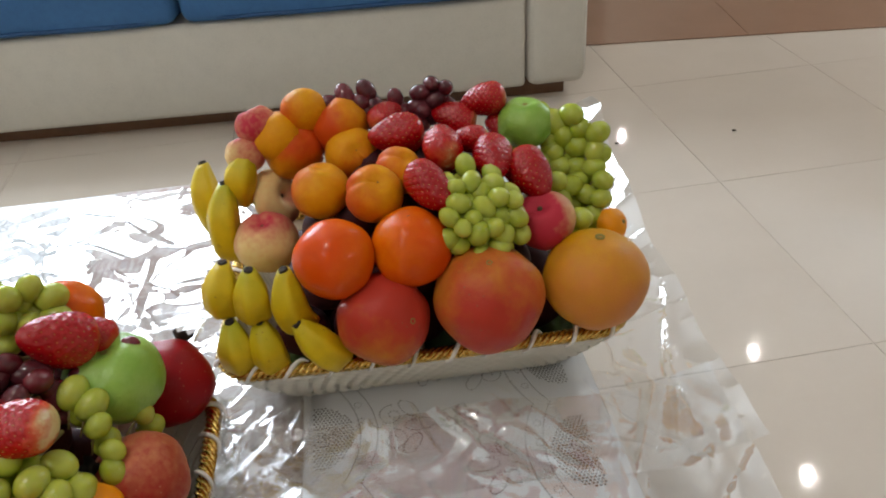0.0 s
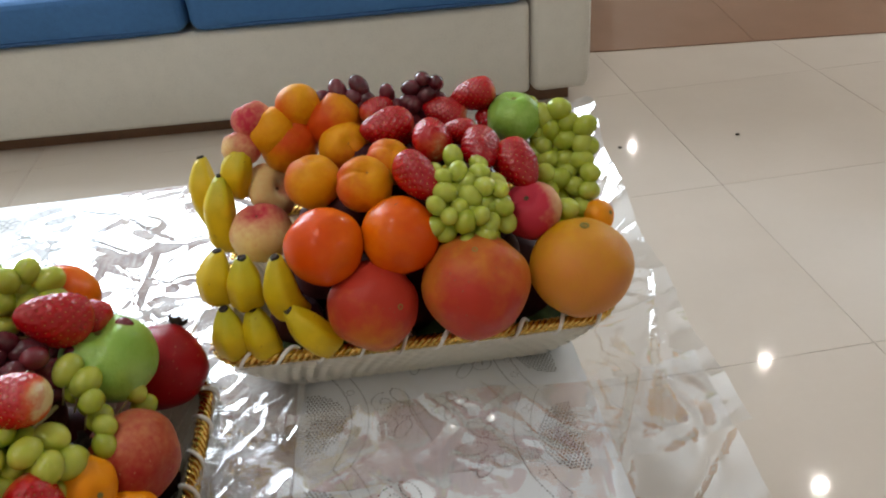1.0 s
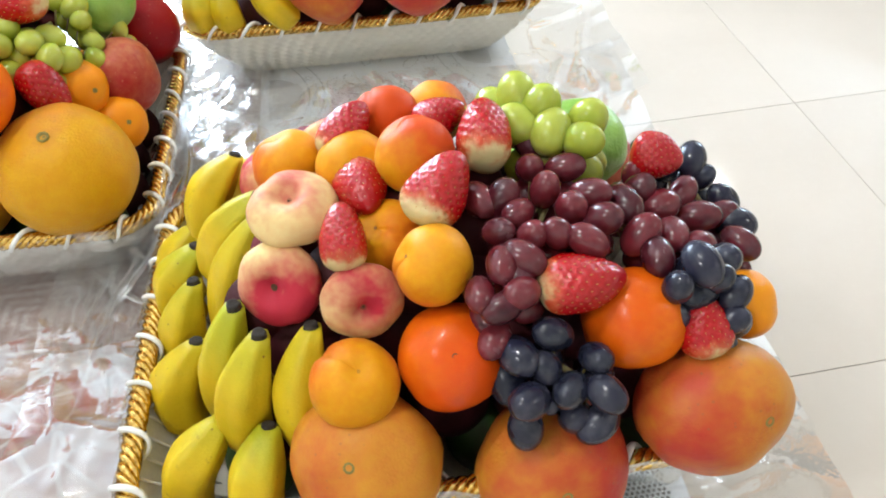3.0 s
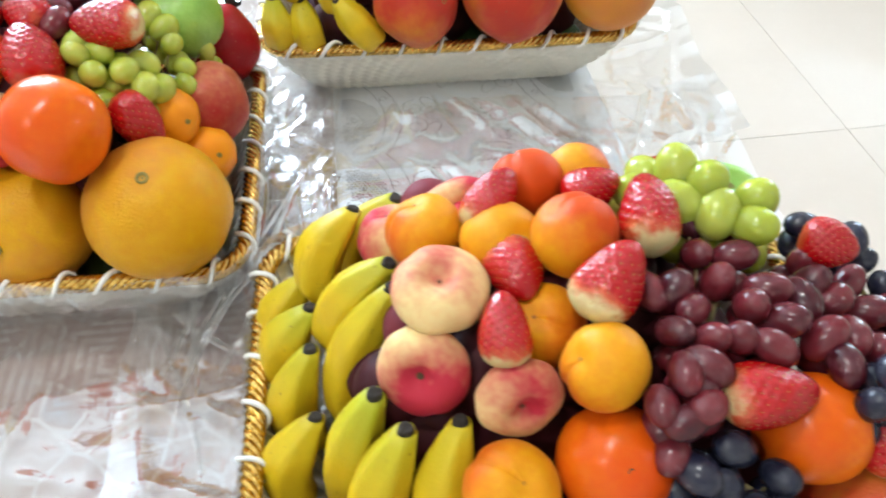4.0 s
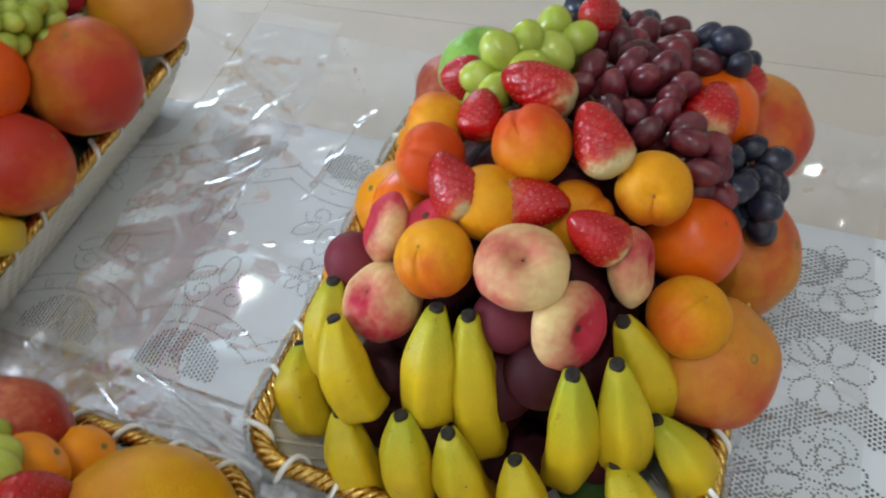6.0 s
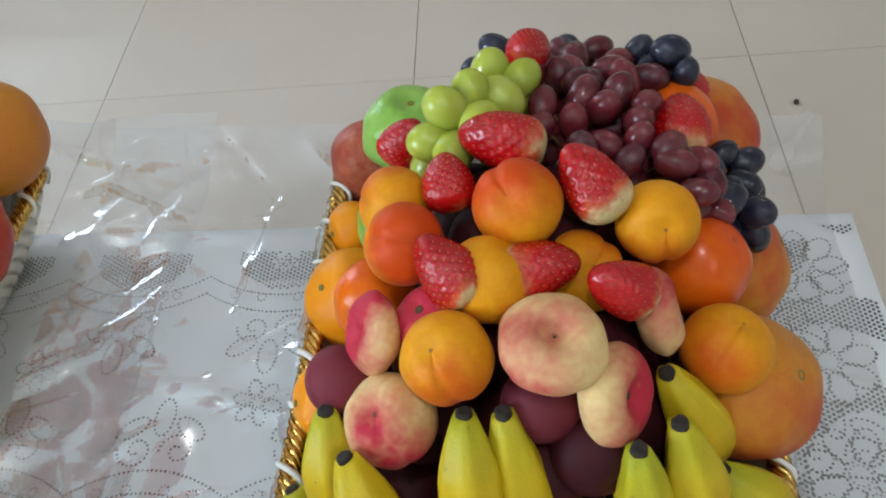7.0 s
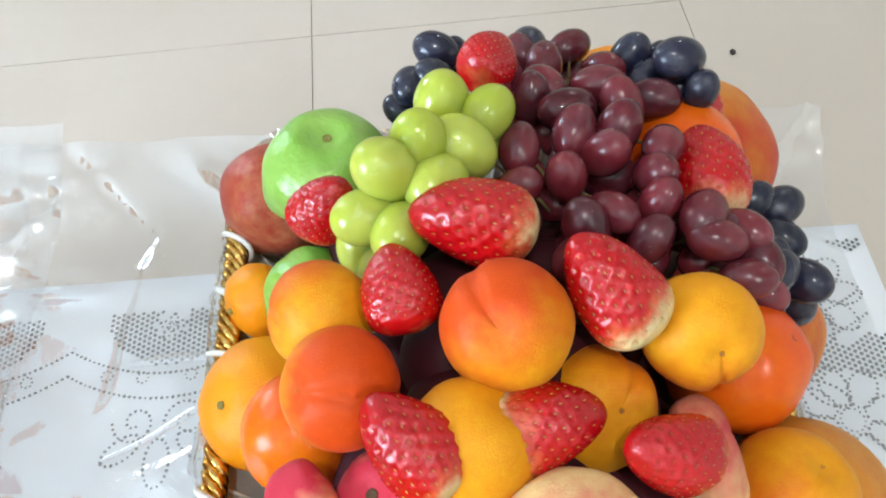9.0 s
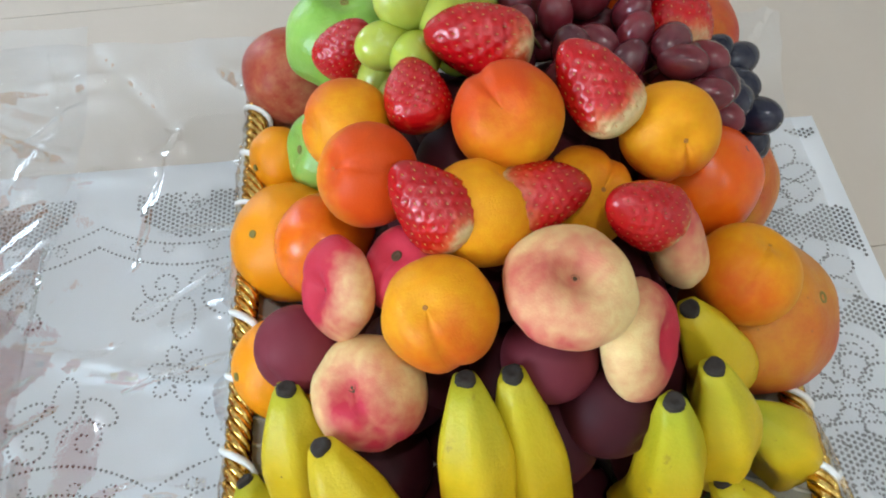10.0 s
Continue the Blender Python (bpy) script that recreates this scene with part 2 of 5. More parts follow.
def grape_material(name, a, bcol, bloom_by, transmission):
    m, t, b = material(name)
    co = object_coords(t)
    n, bloom = noise_of(t, co, 0.8, 2.0), noise_of(t, co, 0.9, 3.0, 0.5)
    own = node(t, "ShaderNodeObjectInfo").outputs["Random"]
    share = math_node(t, "ADD", math_node(t, "MULTIPLY", ramp_value(t, n, 0.3, 0.7), 0.5), math_node(t, "MULTIPLY", own, 0.7))
    skin = mix(t, share, a, bcol)
    finish(t, b, mix(t, math_node(t, "MULTIPLY", ramp_value(t, bloom, 0.45, 0.8), bloom_by), skin, (0.45, 0.45, 0.5)), math_node(t, "ADD", 0.10, math_node(t, "MULTIPLY", bloom, 0.25)))
    b.inputs["Subsurface Weight"].default_value = transmission
    b.inputs["Subsurface Radius"].default_value = (1.0, 0.8, 0.3)
    b.inputs["Subsurface Scale"].default_value = 0.012
    return m


GRAPES = {
    "green": grape_material("green_grape_skin", (0.33, 0.40, 0.030), (0.46, 0.51, 0.08), 0.04, 0.70),
    "red": grape_material("red_grape_skin", (0.045, 0.006, 0.012), (0.165, 0.018, 0.026), 0.06, 0.10),
    "black": grape_material("black_grape_skin", (0.008, 0.010, 0.022), (0.020, 0.020, 0.040), 0.09, 0.0),
}
GRAPE_STEM = plain("grape_stem", (0.22, 0.17, 0.05), 0.6, 200.0, 0.4, 0.4)
# dark skin of the filler fruit added low in the baskets
LEAF = plain("dark_filler_rind", (0.035, 0.085, 0.012), 0.45, 70.0, 0.4, 0.2)

WEAVE = plain("white_woven_straw", (0.80, 0.76, 0.65), 0.55, 400.0, 0.14, 0.35, 0.0006)
LACING = plain("white_lacing_cord", (0.84, 0.83, 0.79), 0.5, 500.0, 0.1, 0.3, 0.0005)


def gold_material():
    m, t, b = material("gold_foil_cord")
    co = node(t, "ShaderNodeTexCoord").outputs["Object"]
    n = noise_of(t, co, 260.0, 3.0, 0.7)
    v = node(t, "ShaderNodeTexVoronoi", {"Vector": co, "Scale": 620.0})
    flake = node(t, "ShaderNodeSeparateColor", {0: v.outputs["Color"]}).outputs[0]
    finish(t, b, mix(t, ramp_value(t, n, 0.35, 0.65), (0.46, 0.25, 0.04), (0.95, 0.66, 0.20)), 0.16, Metallic=1.0)
    bump(t, b, flake, 1.0, 0.0022)
    return m


GOLD = gold_material()


def film_material():
    """Clear wrapping film: it lets light through and mirrors by Fresnel."""
    m = bpy.data.materials.new("clear_wrapping_film")
    m.use_nodes = True
    t = m.node_tree
    t.nodes.remove(t.nodes["Principled BSDF"])
    co = node(t, "ShaderNodeTexCoord").outputs["Object"]
    n = noise_of(t, co, 60.0, 4.0, 0.6)
    b = node(t, "ShaderNodeBump", {"Height": n, "Strength": 0.18, "Distance": 0.0035}).outputs[0]
    clear = node(t, "ShaderNodeBsdfTransparent", {"Color": (0.965, 0.97, 0.975, 1.0)}).outputs[0]
    gloss = node(t, "ShaderNodeBsdfGlossy", {"Color": (1, 1, 1, 1), "Roughness": 0.05, "Normal": b}).outputs[0]
    fresnel = node(t, "ShaderNodeFresnel", {"IOR": 1.62, "Normal": b}).outputs[0]
    both = math_node(t, "MINIMUM", math_node(t, "ADD", math_node(t, "MULTIPLY", fresnel, 2.0), 0.15), 0.5)
    haze = node(t, "ShaderNodeMixShader", {0: 0.025, 1: clear, 2: node(t, "ShaderNodeBsdfDiffuse", {"Color": (0.8, 0.82, 0.85, 1.0)}).outputs[0]}).outputs[0]
    shader = node(t, "ShaderNodeMixShader", {0: both, 1: haze, 2: gloss}).outputs[0]
    t.links.new(shader, t.nodes["Material Output"].inputs[0])
    return m


FILM = film_material()


def cloth_material():
    m, t, b = material("white_tablecloth")
    co = node(t, "ShaderNodeTexCoord").outputs["Object"]
    n = noise_of(t, co, 7.0, 4.0)
    w1 = node(t, "ShaderNodeTexWave", {"Vector": co, "Scale": 420.0, "Distortion": 0.6}, bands_direction="X").outputs[1]
    w2 = node(t, "ShaderNodeTexWave", {"Vector": co, "Scale": 420.0, "Distortion": 0.6}, bands_direction="Y").outputs[1]
    finish(t, b, mix(t, n, (0.85, 0.87, 0.89), (0.80, 0.82, 0.84)), 0.6)
    bump(t, b, math_node(t, "ADD", w1, w2), 0.25, 0.0004)
    return m


CLOTH = cloth_material()
LACE = plain("lace_openings", (0.17, 0.167, 0.165), 0.8, 200.0, 0.35, 0.1)


def runner_material():
    m, t, b = material("printed_runner")
    co = node(t, "ShaderNodeTexCoord").outputs["Object"]
    n, big = noise_of(t, co, 14.0, 3.0), noise_of(t, co, 32.0, 5.0, 0.6)
    ground = ramp(t, n, [(0.30, (0.42, 0.34, 0.30)), (0.42, (0.34, 0.20, 0.15)), (0.50, (0.48, 0.40, 0.37)), (0.58, (0.28, 0.13, 0.09)), (0.70, (0.30, 0.31, 0.35))])
    v = node(t, "ShaderNodeTexVoronoi", {"Vector": co, "Scale": 26.0}, feature="DISTANCE_TO_EDGE").outputs[0]
    ground = mix(t, ramp_value(t, v, 0.06, 0.02), ground, (0.50, 0.45, 0.42))
    y = node(t, "ShaderNodeSeparateXYZ", {0: co}).outputs[1]
    band = math_node(t, "GREATER_THAN", math_node(t, "SINE", math_node(t, "MULTIPLY", y, 20.0)), 0.55)
    x = node(t, "ShaderNodeSeparateXYZ", {0: co}).outputs[0]
    bx = math_node(t, "ABSOLUTE", math_node(t, "SUBTRACT", math_node(t, "FRACT", math_node(t, "MULTIPLY", x, 9.0)), 0.5))
    by = math_node(t, "ABSOLUTE", math_node(t, "SUBTRACT", math_node(t, "FRACT", math_node(t, "MULTIPLY", y, 9.0)), 0.5))
    key = math_node(t, "GREATER_THAN", math_node(t, "SINE", math_node(t, "MULTIPLY", math_node(t, "MAXIMUM", bx, by), 75.0)), 0.0)
    ground = mix(t, math_node(t, "MULTIPLY", math_node(t, "MULTIPLY", band, key), 0.75), ground, (0.26, 0.11, 0.08))
    finish(t, b, mix(t, math_node(t, "MULTIPLY", big, 0.5), ground, (0.55, 0.48, 0.45)), 0.65)
    bump(t, b, noise_of(t, co, 900.0, 2.0), 0.2, 0.0003)
    return m


RUNNER = runner_material()


def tile_material(name, a, bcol, c):
    m, t, b = material(name)
    co = object_coords(t)
    n, fine = noise_of(t, co, 3.0, 6.0, 0.6), noise_of(t, co, 60.0, 5.0, 0.7)
    skin = mix(t, ramp_value(t, n, 0.3, 0.7), a, bcol)
    rnd = node(t, "ShaderNodeObjectInfo").outputs["Random"]
    skin = mix(t, math_node(t, "MULTIPLY", rnd, 0.25), skin, c)
    skin = mix(t, math_node(t, "MULTIPLY", ramp_value(t, fine, 0.5, 0.8), 0.18), skin, c)
    finish(t, b, skin, math_node(t, "ADD", 0.02, math_node(t, "MULTIPLY", noise_of(t, co, 9.0), 0.04)))
    b.inputs["Specular IOR Level"].default_value = 0.6
    bump(t, b, noise_of(t, co, 5.0, 2.0), 0.05, 0.01)
    return m


TILE = tile_material("cream_porcelain_tile", (0.64, 0.555, 0.465), (0.60, 0.515, 0.425), (0.68, 0.61, 0.525))
# brown puts the floor's dark reflection and shade into colour
BROWN_SHADE = tile_material("brown_floor_shade", (0.30, 0.165, 0.105), (0.265, 0.145, 0.09), (0.34, 0.195, 0.125))
GROUT = plain("tile_grout", (0.33, 0.27, 0.21), 0.9, 80.0, 0.3, 0.4)
WALL = plain("painted_plaster", (0.74, 0.70, 0.63), 0.85, 90.0, 0.06, 0.2, 0.0008)
CEILING = plain("white_ceiling_paint", (0.82, 0.81, 0.78), 0.9, 90.0, 0.05, 0.2, 0.0008)
WOOD = plain("dark_stained_wood", (0.16, 0.075, 0.035), 0.4, 30.0, 0.45, 0.2)
LEATHER = plain("cream_upholstery", (0.60, 0.565, 0.49), 0.55, 220.0, 0.13, 0.35, 0.0008)
BLUE = plain("blue_seat_fabric", (0.035, 0.13, 0.30), 0.8, 500.0, 0.3, 0.5, 0.0008)
# colour of the pale reflection painted on the floor
REFLECTION = plain("grey_green_reflection", (0.46, 0.45, 0.37), 0.8, 300.0, 0.2, 0.4)
PIPING = plain("blue_piping", (0.022, 0.08, 0.20), 0.8, 500.0, 0.3, 0.5, 0.0008)
METAL = plain("brushed_white_metal", (0.75, 0.74, 0.72), 0.4, 90.0, 0.06, 0.1, 0.0004)


def glow(name, colour, strength):
    m, t, b = material(name)
    finish(t, b, (0.9, 0.9, 0.9), 0.5)
    b.inputs["Emission Color"].default_value = (*colour, 1.0)
    b.inputs["Emission Strength"].default_value = strength
    return m


LED = glow("led_diffuser", (1.0, 0.93, 0.82), 60.0)
GLASS, gt, gb = material("window_glass")
finish(gt, gb, (0.95, 0.97, 0.97), 0.02, IOR=1.45)
gb.inputs["Transmission Weight"].default_value = 1.0

# ---- room ----
X0, X1, Y0, Y1, Y2, XR = -3.2, 5.2, -3.0, 3.3, 8.2, 1.1
W = 0.15
def wall(name, *dims):
    return tagged(box_part(name, dims, WALL), "cream painted plaster wall of the living room", "wall", kind="structure")

# the window opening lies between x -2.4 and -0.6, z 1.1 and 2.4
wn1 = tagged(new("wall_north"), "cream plaster wall with an added, unseen window opening behind the sofa", "wall", kind="structure")
for dims in ((X0, -2.4, Y1, Y1 + W, 0, CEIL), (-0.6, XR, Y1, Y1 + W, 0, CEIL), (-2.4, -0.6, Y1, Y1 + W, 0, 1.1), (-2.4, -0.6, Y1, Y1 + W, 2.4, CEIL)):
    box_part("wall_panel", dims, WALL, wn1)
wall("wall_return", XR, XR + W, Y1 + W, Y2, 0, CEIL)
wall("wall_far", XR, X1, Y2, Y2 + W, 0, CEIL)
# unseen opening added for cool light: y 4.1 to 5.9, z 1.0 to 2.3
we = tagged(new("wall_east"), "cream plaster wall with an added, unseen window opening", "wall", kind="structure")
for dims in ((X1, X1 + W, Y0, 4.1, 0, CEIL), (X1, X1 + W, 5.9, Y2 + W, 0, CEIL), (X1, X1 + W, 4.1, 5.9, 0, 1.0), (X1, X1 + W, 4.1, 5.9, 2.3, CEIL)):
    box_part("wall_panel", dims, WALL, we)
wall("wall_south", X0 - W, X1 + W, Y0 - W, Y0, 0, CEIL)
wall("wall_west", X0 - W, X0, Y0, Y1 + W, 0, CEIL)
tagged(box_part("ceiling", (X0 - W, X1 + W, Y0 - W, Y2 + W, CEIL, CEIL + 0.12), CEILING), "white painted ceiling with recessed lamps", "ceiling", kind="structure")

win = tagged(new("window_1"), "white framed window with clear panes", "window", kind="structure")
for dims in ((-2.4, -0.6, Y1 + 0.04, Y1 + 0.10, 1.1, 1.16), (-2.4, -0.6, Y1 + 0.04, Y1 + 0.10, 2.34, 2.4), (-2.4, -2.34, Y1 + 0.04, Y1 + 0.10, 1.16, 2.34), (-0.66, -0.6, Y1 + 0.04, Y1 + 0.10, 1.16, 2.34), (-1.53, -1.47, Y1 + 0.04, Y1 + 0.10, 1.16, 2.34)):
    box_part("window_frame", dims, METAL, win, 0.005)
for x in (-2.34, -1.47):
    pane = box_part("pane", (x, x + 0.81, Y1 + 0.067, Y1 + 0.073, 1.16, 2.34), GLASS, win)
    pane.visible_shadow = False

# frame and panes of the added east window, never in view
win = tagged(new("added_window"), "white framed window with clear panes", "window", kind="structure")
for dims in ((X1 + 0.04, X1 + 0.10, 4.1, 5.9, 1.0, 1.06), (X1 + 0.04, X1 + 0.10, 4.1, 5.9, 2.24, 2.3), (X1 + 0.04, X1 + 0.10, 4.1, 4.16, 1.06, 2.24), (X1 + 0.04, X1 + 0.10, 5.84, 5.9, 1.06, 2.24), (X1 + 0.04, X1 + 0.10, 4.97, 5.03, 1.06, 2.24)):
    box_part("window_frame", dims, METAL, win, 0.005)
for y in (4.16, 5.03):
    pane = box_part("pane", (X1 + 0.067, X1 + 0.073, y, y + 0.81, 1.06, 2.24), GLASS, win)
    pane.visible_shadow = False

# ---- floor of large polished tiles ----
TILE_SIZE = 0.630
floor = tagged(part("floor", box(bmesh.new(), X0, X1, Y0, Y2, -0.10, -0.004), GROUT), "polished cream porcelain floor tiles with thin dark joints", "floor", kind="structure")
tile_bm = box(bmesh.new(), -TILE_SIZE / 2 + 0.0008, TILE_SIZE / 2 - 0.0008, -TILE_SIZE / 2 + 0.0008, TILE_SIZE / 2 - 0.0008, -0.012, 0.0)
tile_mesh = bpy.data.meshes.new("tile")
tile_bm.to_mesh(tile_mesh)
tile_bm.free()
tile_mesh.materials.append(TILE)
# the lattice is turned a little against the walls
lattice = pose(1.085, 0.392, 0.0, 0, 0, 3.4)
for i in range(-8, 8):
    for j in range(-7, 14):
        x, y = (i + 0.5) * TILE_SIZE, (j + 0.5) * TILE_SIZE
        w = lattice @ Vector((x, y, 0))
        if not (X0 - 0.2 < w.x < X1 + 0.2 and Y0 - 0.2 < w.y < Y2 + 0.2) or (w.x < XR - 0.6 and w.y > Y1 + 0.6):
            continue
        pieces = ((y - TILE_SIZE / 2, y + TILE_SIZE / 2, tile_mesh),)
        for y0, y1, data in pieces:
            tile = new("tile", data)
            tile.matrix_basis = lattice @ Matrix.Translation((x, (y0 + y1) / 2, 0.0)) @ Matrix.Diagonal((1, (y1 - y0) / TILE_SIZE, 1, 1))
            tile.parent = floor

SHADE_POSE = (0.90, 2.675, 0.001, 0, 0, -5.0)
# brown sheets that paint reflection and shade on the floor beyond the sofa's end
shade_area = tagged(new("floor_shade"), "brown sheets standing in for reflection and shade on the floor", "floor", kind="structure")
shade_area.matrix_world = pose(*SHADE_POSE)
for k in range(6):
    for j in range(8):
        box_part("slab", (k * 0.63 + 0.0012, k * 0.63 + 0.6288, j * 0.63 + 0.0012, j * 0.63 + 0.6288, 0.0, 0.003), BROWN_SHADE, shade_area)

# thin sheet whose colour imitates a reflection in the polished tiles
reflection_ob = tagged(new("floor_reflection"), "thin pale grey green sheet for a floor reflection, lying cornerwise", "floor mat")
reflection_ob.matrix_world = pose(1.392, 0.18, 0.0, 0, 0, -40)
box_part("mat_sheet", (0.0, 0.62, 0.0, 0.62, 0.0, 0.005), REFLECTION, reflection_ob, 0.002)

# ---- ceiling lamps ----
for x, y in DOWNLIGHTS:
    lamp = tagged(new("downlight"), "small round recessed ceiling lamp, lit", "ceiling lamp", "recessed ceiling lamps")
    lamp.location = (x, y, CEIL)
    bm = bmesh.new()
    for r0, r1, z0, z1 in ((0.030, 0.048, -0.004, -0.010),):
        a = bmesh.ops.create_circle(bm, segments=28, radius=r1, matrix=Matrix.Translation((0, 0, 0.0)))["verts"]
        b = bmesh.ops.create_circle(bm, segments=28, radius=r1, matrix=Matrix.Translation((0, 0, -0.006)))["verts"]
        c = bmesh.ops.create_circle(bm, segments=28, radius=r0, matrix=Matrix.Translation((0, 0, -0.010)))["verts"]
        d = bmesh.ops.create_circle(bm, segments=28, radius=r0, matrix=Matrix.Translation((0, 0, -0.001)))["verts"]
        for p, q in ((a, b), (b, c), (c, d)):
            for k in range(28):
                bm.faces.new((p[k], p[(k + 1) % 28], q[(k + 1) % 28], q[k]))
    part("lamp_ring", bm, METAL, lamp)
    bm = bmesh.new()
    bmesh.ops.create_circle(bm, cap_ends=True, segments=24, radius=0.014, matrix=Matrix.Translation((0, 0, -0.002)))
    part("diffuser", bm, LED, lamp, "glowing round diffuser")
    data = bpy.data.lights.new("lamp_light", "AREA")
    data.shape, data.size, data.energy, data.color = "DISK", 0.024, DOWN_WATTS, (1.0, 0.965, 0.92)
    ob = new("lamp_light", data)
    ob.matrix_world = look((x, y, CEIL - 0.012), (x, y + 0.0001, 0.0))

# ---- sofa ----
def cushion(name, x0, x1, y0, y1, z0, z1, mat, parent, puff=0.02, label=""):
    nx, ny, loops = 22, 16, []
    bm = box(bmesh.new(), x0, x1, y0, y1, z0, z1, 0.035, 4)
    bmesh.ops.subdivide_edges(bm, edges=bm.edges[:], cuts=4, use_grid_fill=True)
    cx, cy, cz = (x0 + x1) / 2, (y0 + y1) / 2, (z0 + z1) / 2
    for v in bm.verts:
        u, w = (v.co.x - cx) / (x1 - x0) * 2, (v.co.y - cy) / (y1 - y0) * 2
        k = max(0.0, 1 - u * u) * max(0.0, 1 - w * w)
        v.co.z += math.copysign(puff * k, v.co.z - cz)
        v.co += 0.004 * noise.noise_vector(v.co * 7.0)
    ob = part(name, bm, mat, parent, label)
    ob.data.polygons.foreach_set("use_smooth", [True] * len(ob.data.polygons))
    return ob


sofa = tagged(new("sofa"), "cream upholstered sofa with blue seat cushions on dark plinth", "sofa")
sofa.matrix_world = pose(0.66, 2.235, 0, 0, 0, -1.0)
box_part("plinth", (-2.45, 0.10, 0.06, 0.86, 0.0, 0.06), WOOD, sofa, 0.004, "dark wood plinth")
for x0, x1 in ((-2.52, -0.035),):
    seat = box_part("base", (x0, x1, 0.0, 0.90, 0.052, 0.335), LEATHER, sofa, 0.018, segments=4)
cushion("arm", -0.032, 0.155, 0.0, 0.92, 0.05, 0.62, LEATHER, sofa, 0.0)
cushion("arm", -2.70, -2.522, 0.0, 0.92, 0.05, 0.62, LEATHER, sofa, 0.0)
cushion("backrest", -2.52, -0.035, 0.70, 0.95, 0.32, 0.88, LEATHER, sofa, 0.0)
for x0, x1 in ((-2.50, -1.80), (-1.79, -1.035), (-1.025, -0.045)):
    c = cushion("seat_cushion", x0, x1, -0.02, 0.72, 0.338, 0.47, BLUE, sofa, 0.012, "blue fabric seat cushion with piped edge")
    pts = []
    for k in range(48):
        q = 2 * math.pi * k / 48
        cx, sx = math.cos(q), math.sin(q)
        pts.append(((x0 + x1) / 2 + math.copysign(abs(cx) ** 0.25, cx) * ((x1 - x0) / 2 - 0.004), 0.35 + math.copysign(abs(sx) ** 0.25, sx) * 0.366, 0.352))
    part("piping", mesh_from("piping", *tube(pts, 0.006, 6, True)), PIPING, c)

# ---- coffee table, cloth and runner ----
TOP = 0.4215
table = tagged(new("coffee_table"), "low wooden coffee table hidden under a white lace cloth", "coffee table")
table.matrix_world = pose(0.380, -0.122, 0, 0, 0, 1.6)
TW, TD = 1.20, 1.272
box_part("tabletop", (-TW, -0.004, 0.004, TD - 0.004, TOP - 0.035, TOP - 0.003), WOOD, table, 0.006)
for x in (-TW + 0.05, -0.11):
    for y in (0.05, TD - 0.11):
        box_part("leg", (x, x + 0.06, y, y + 0.06, 0.0, TOP - 0.035), WOOD, table, 0.004)


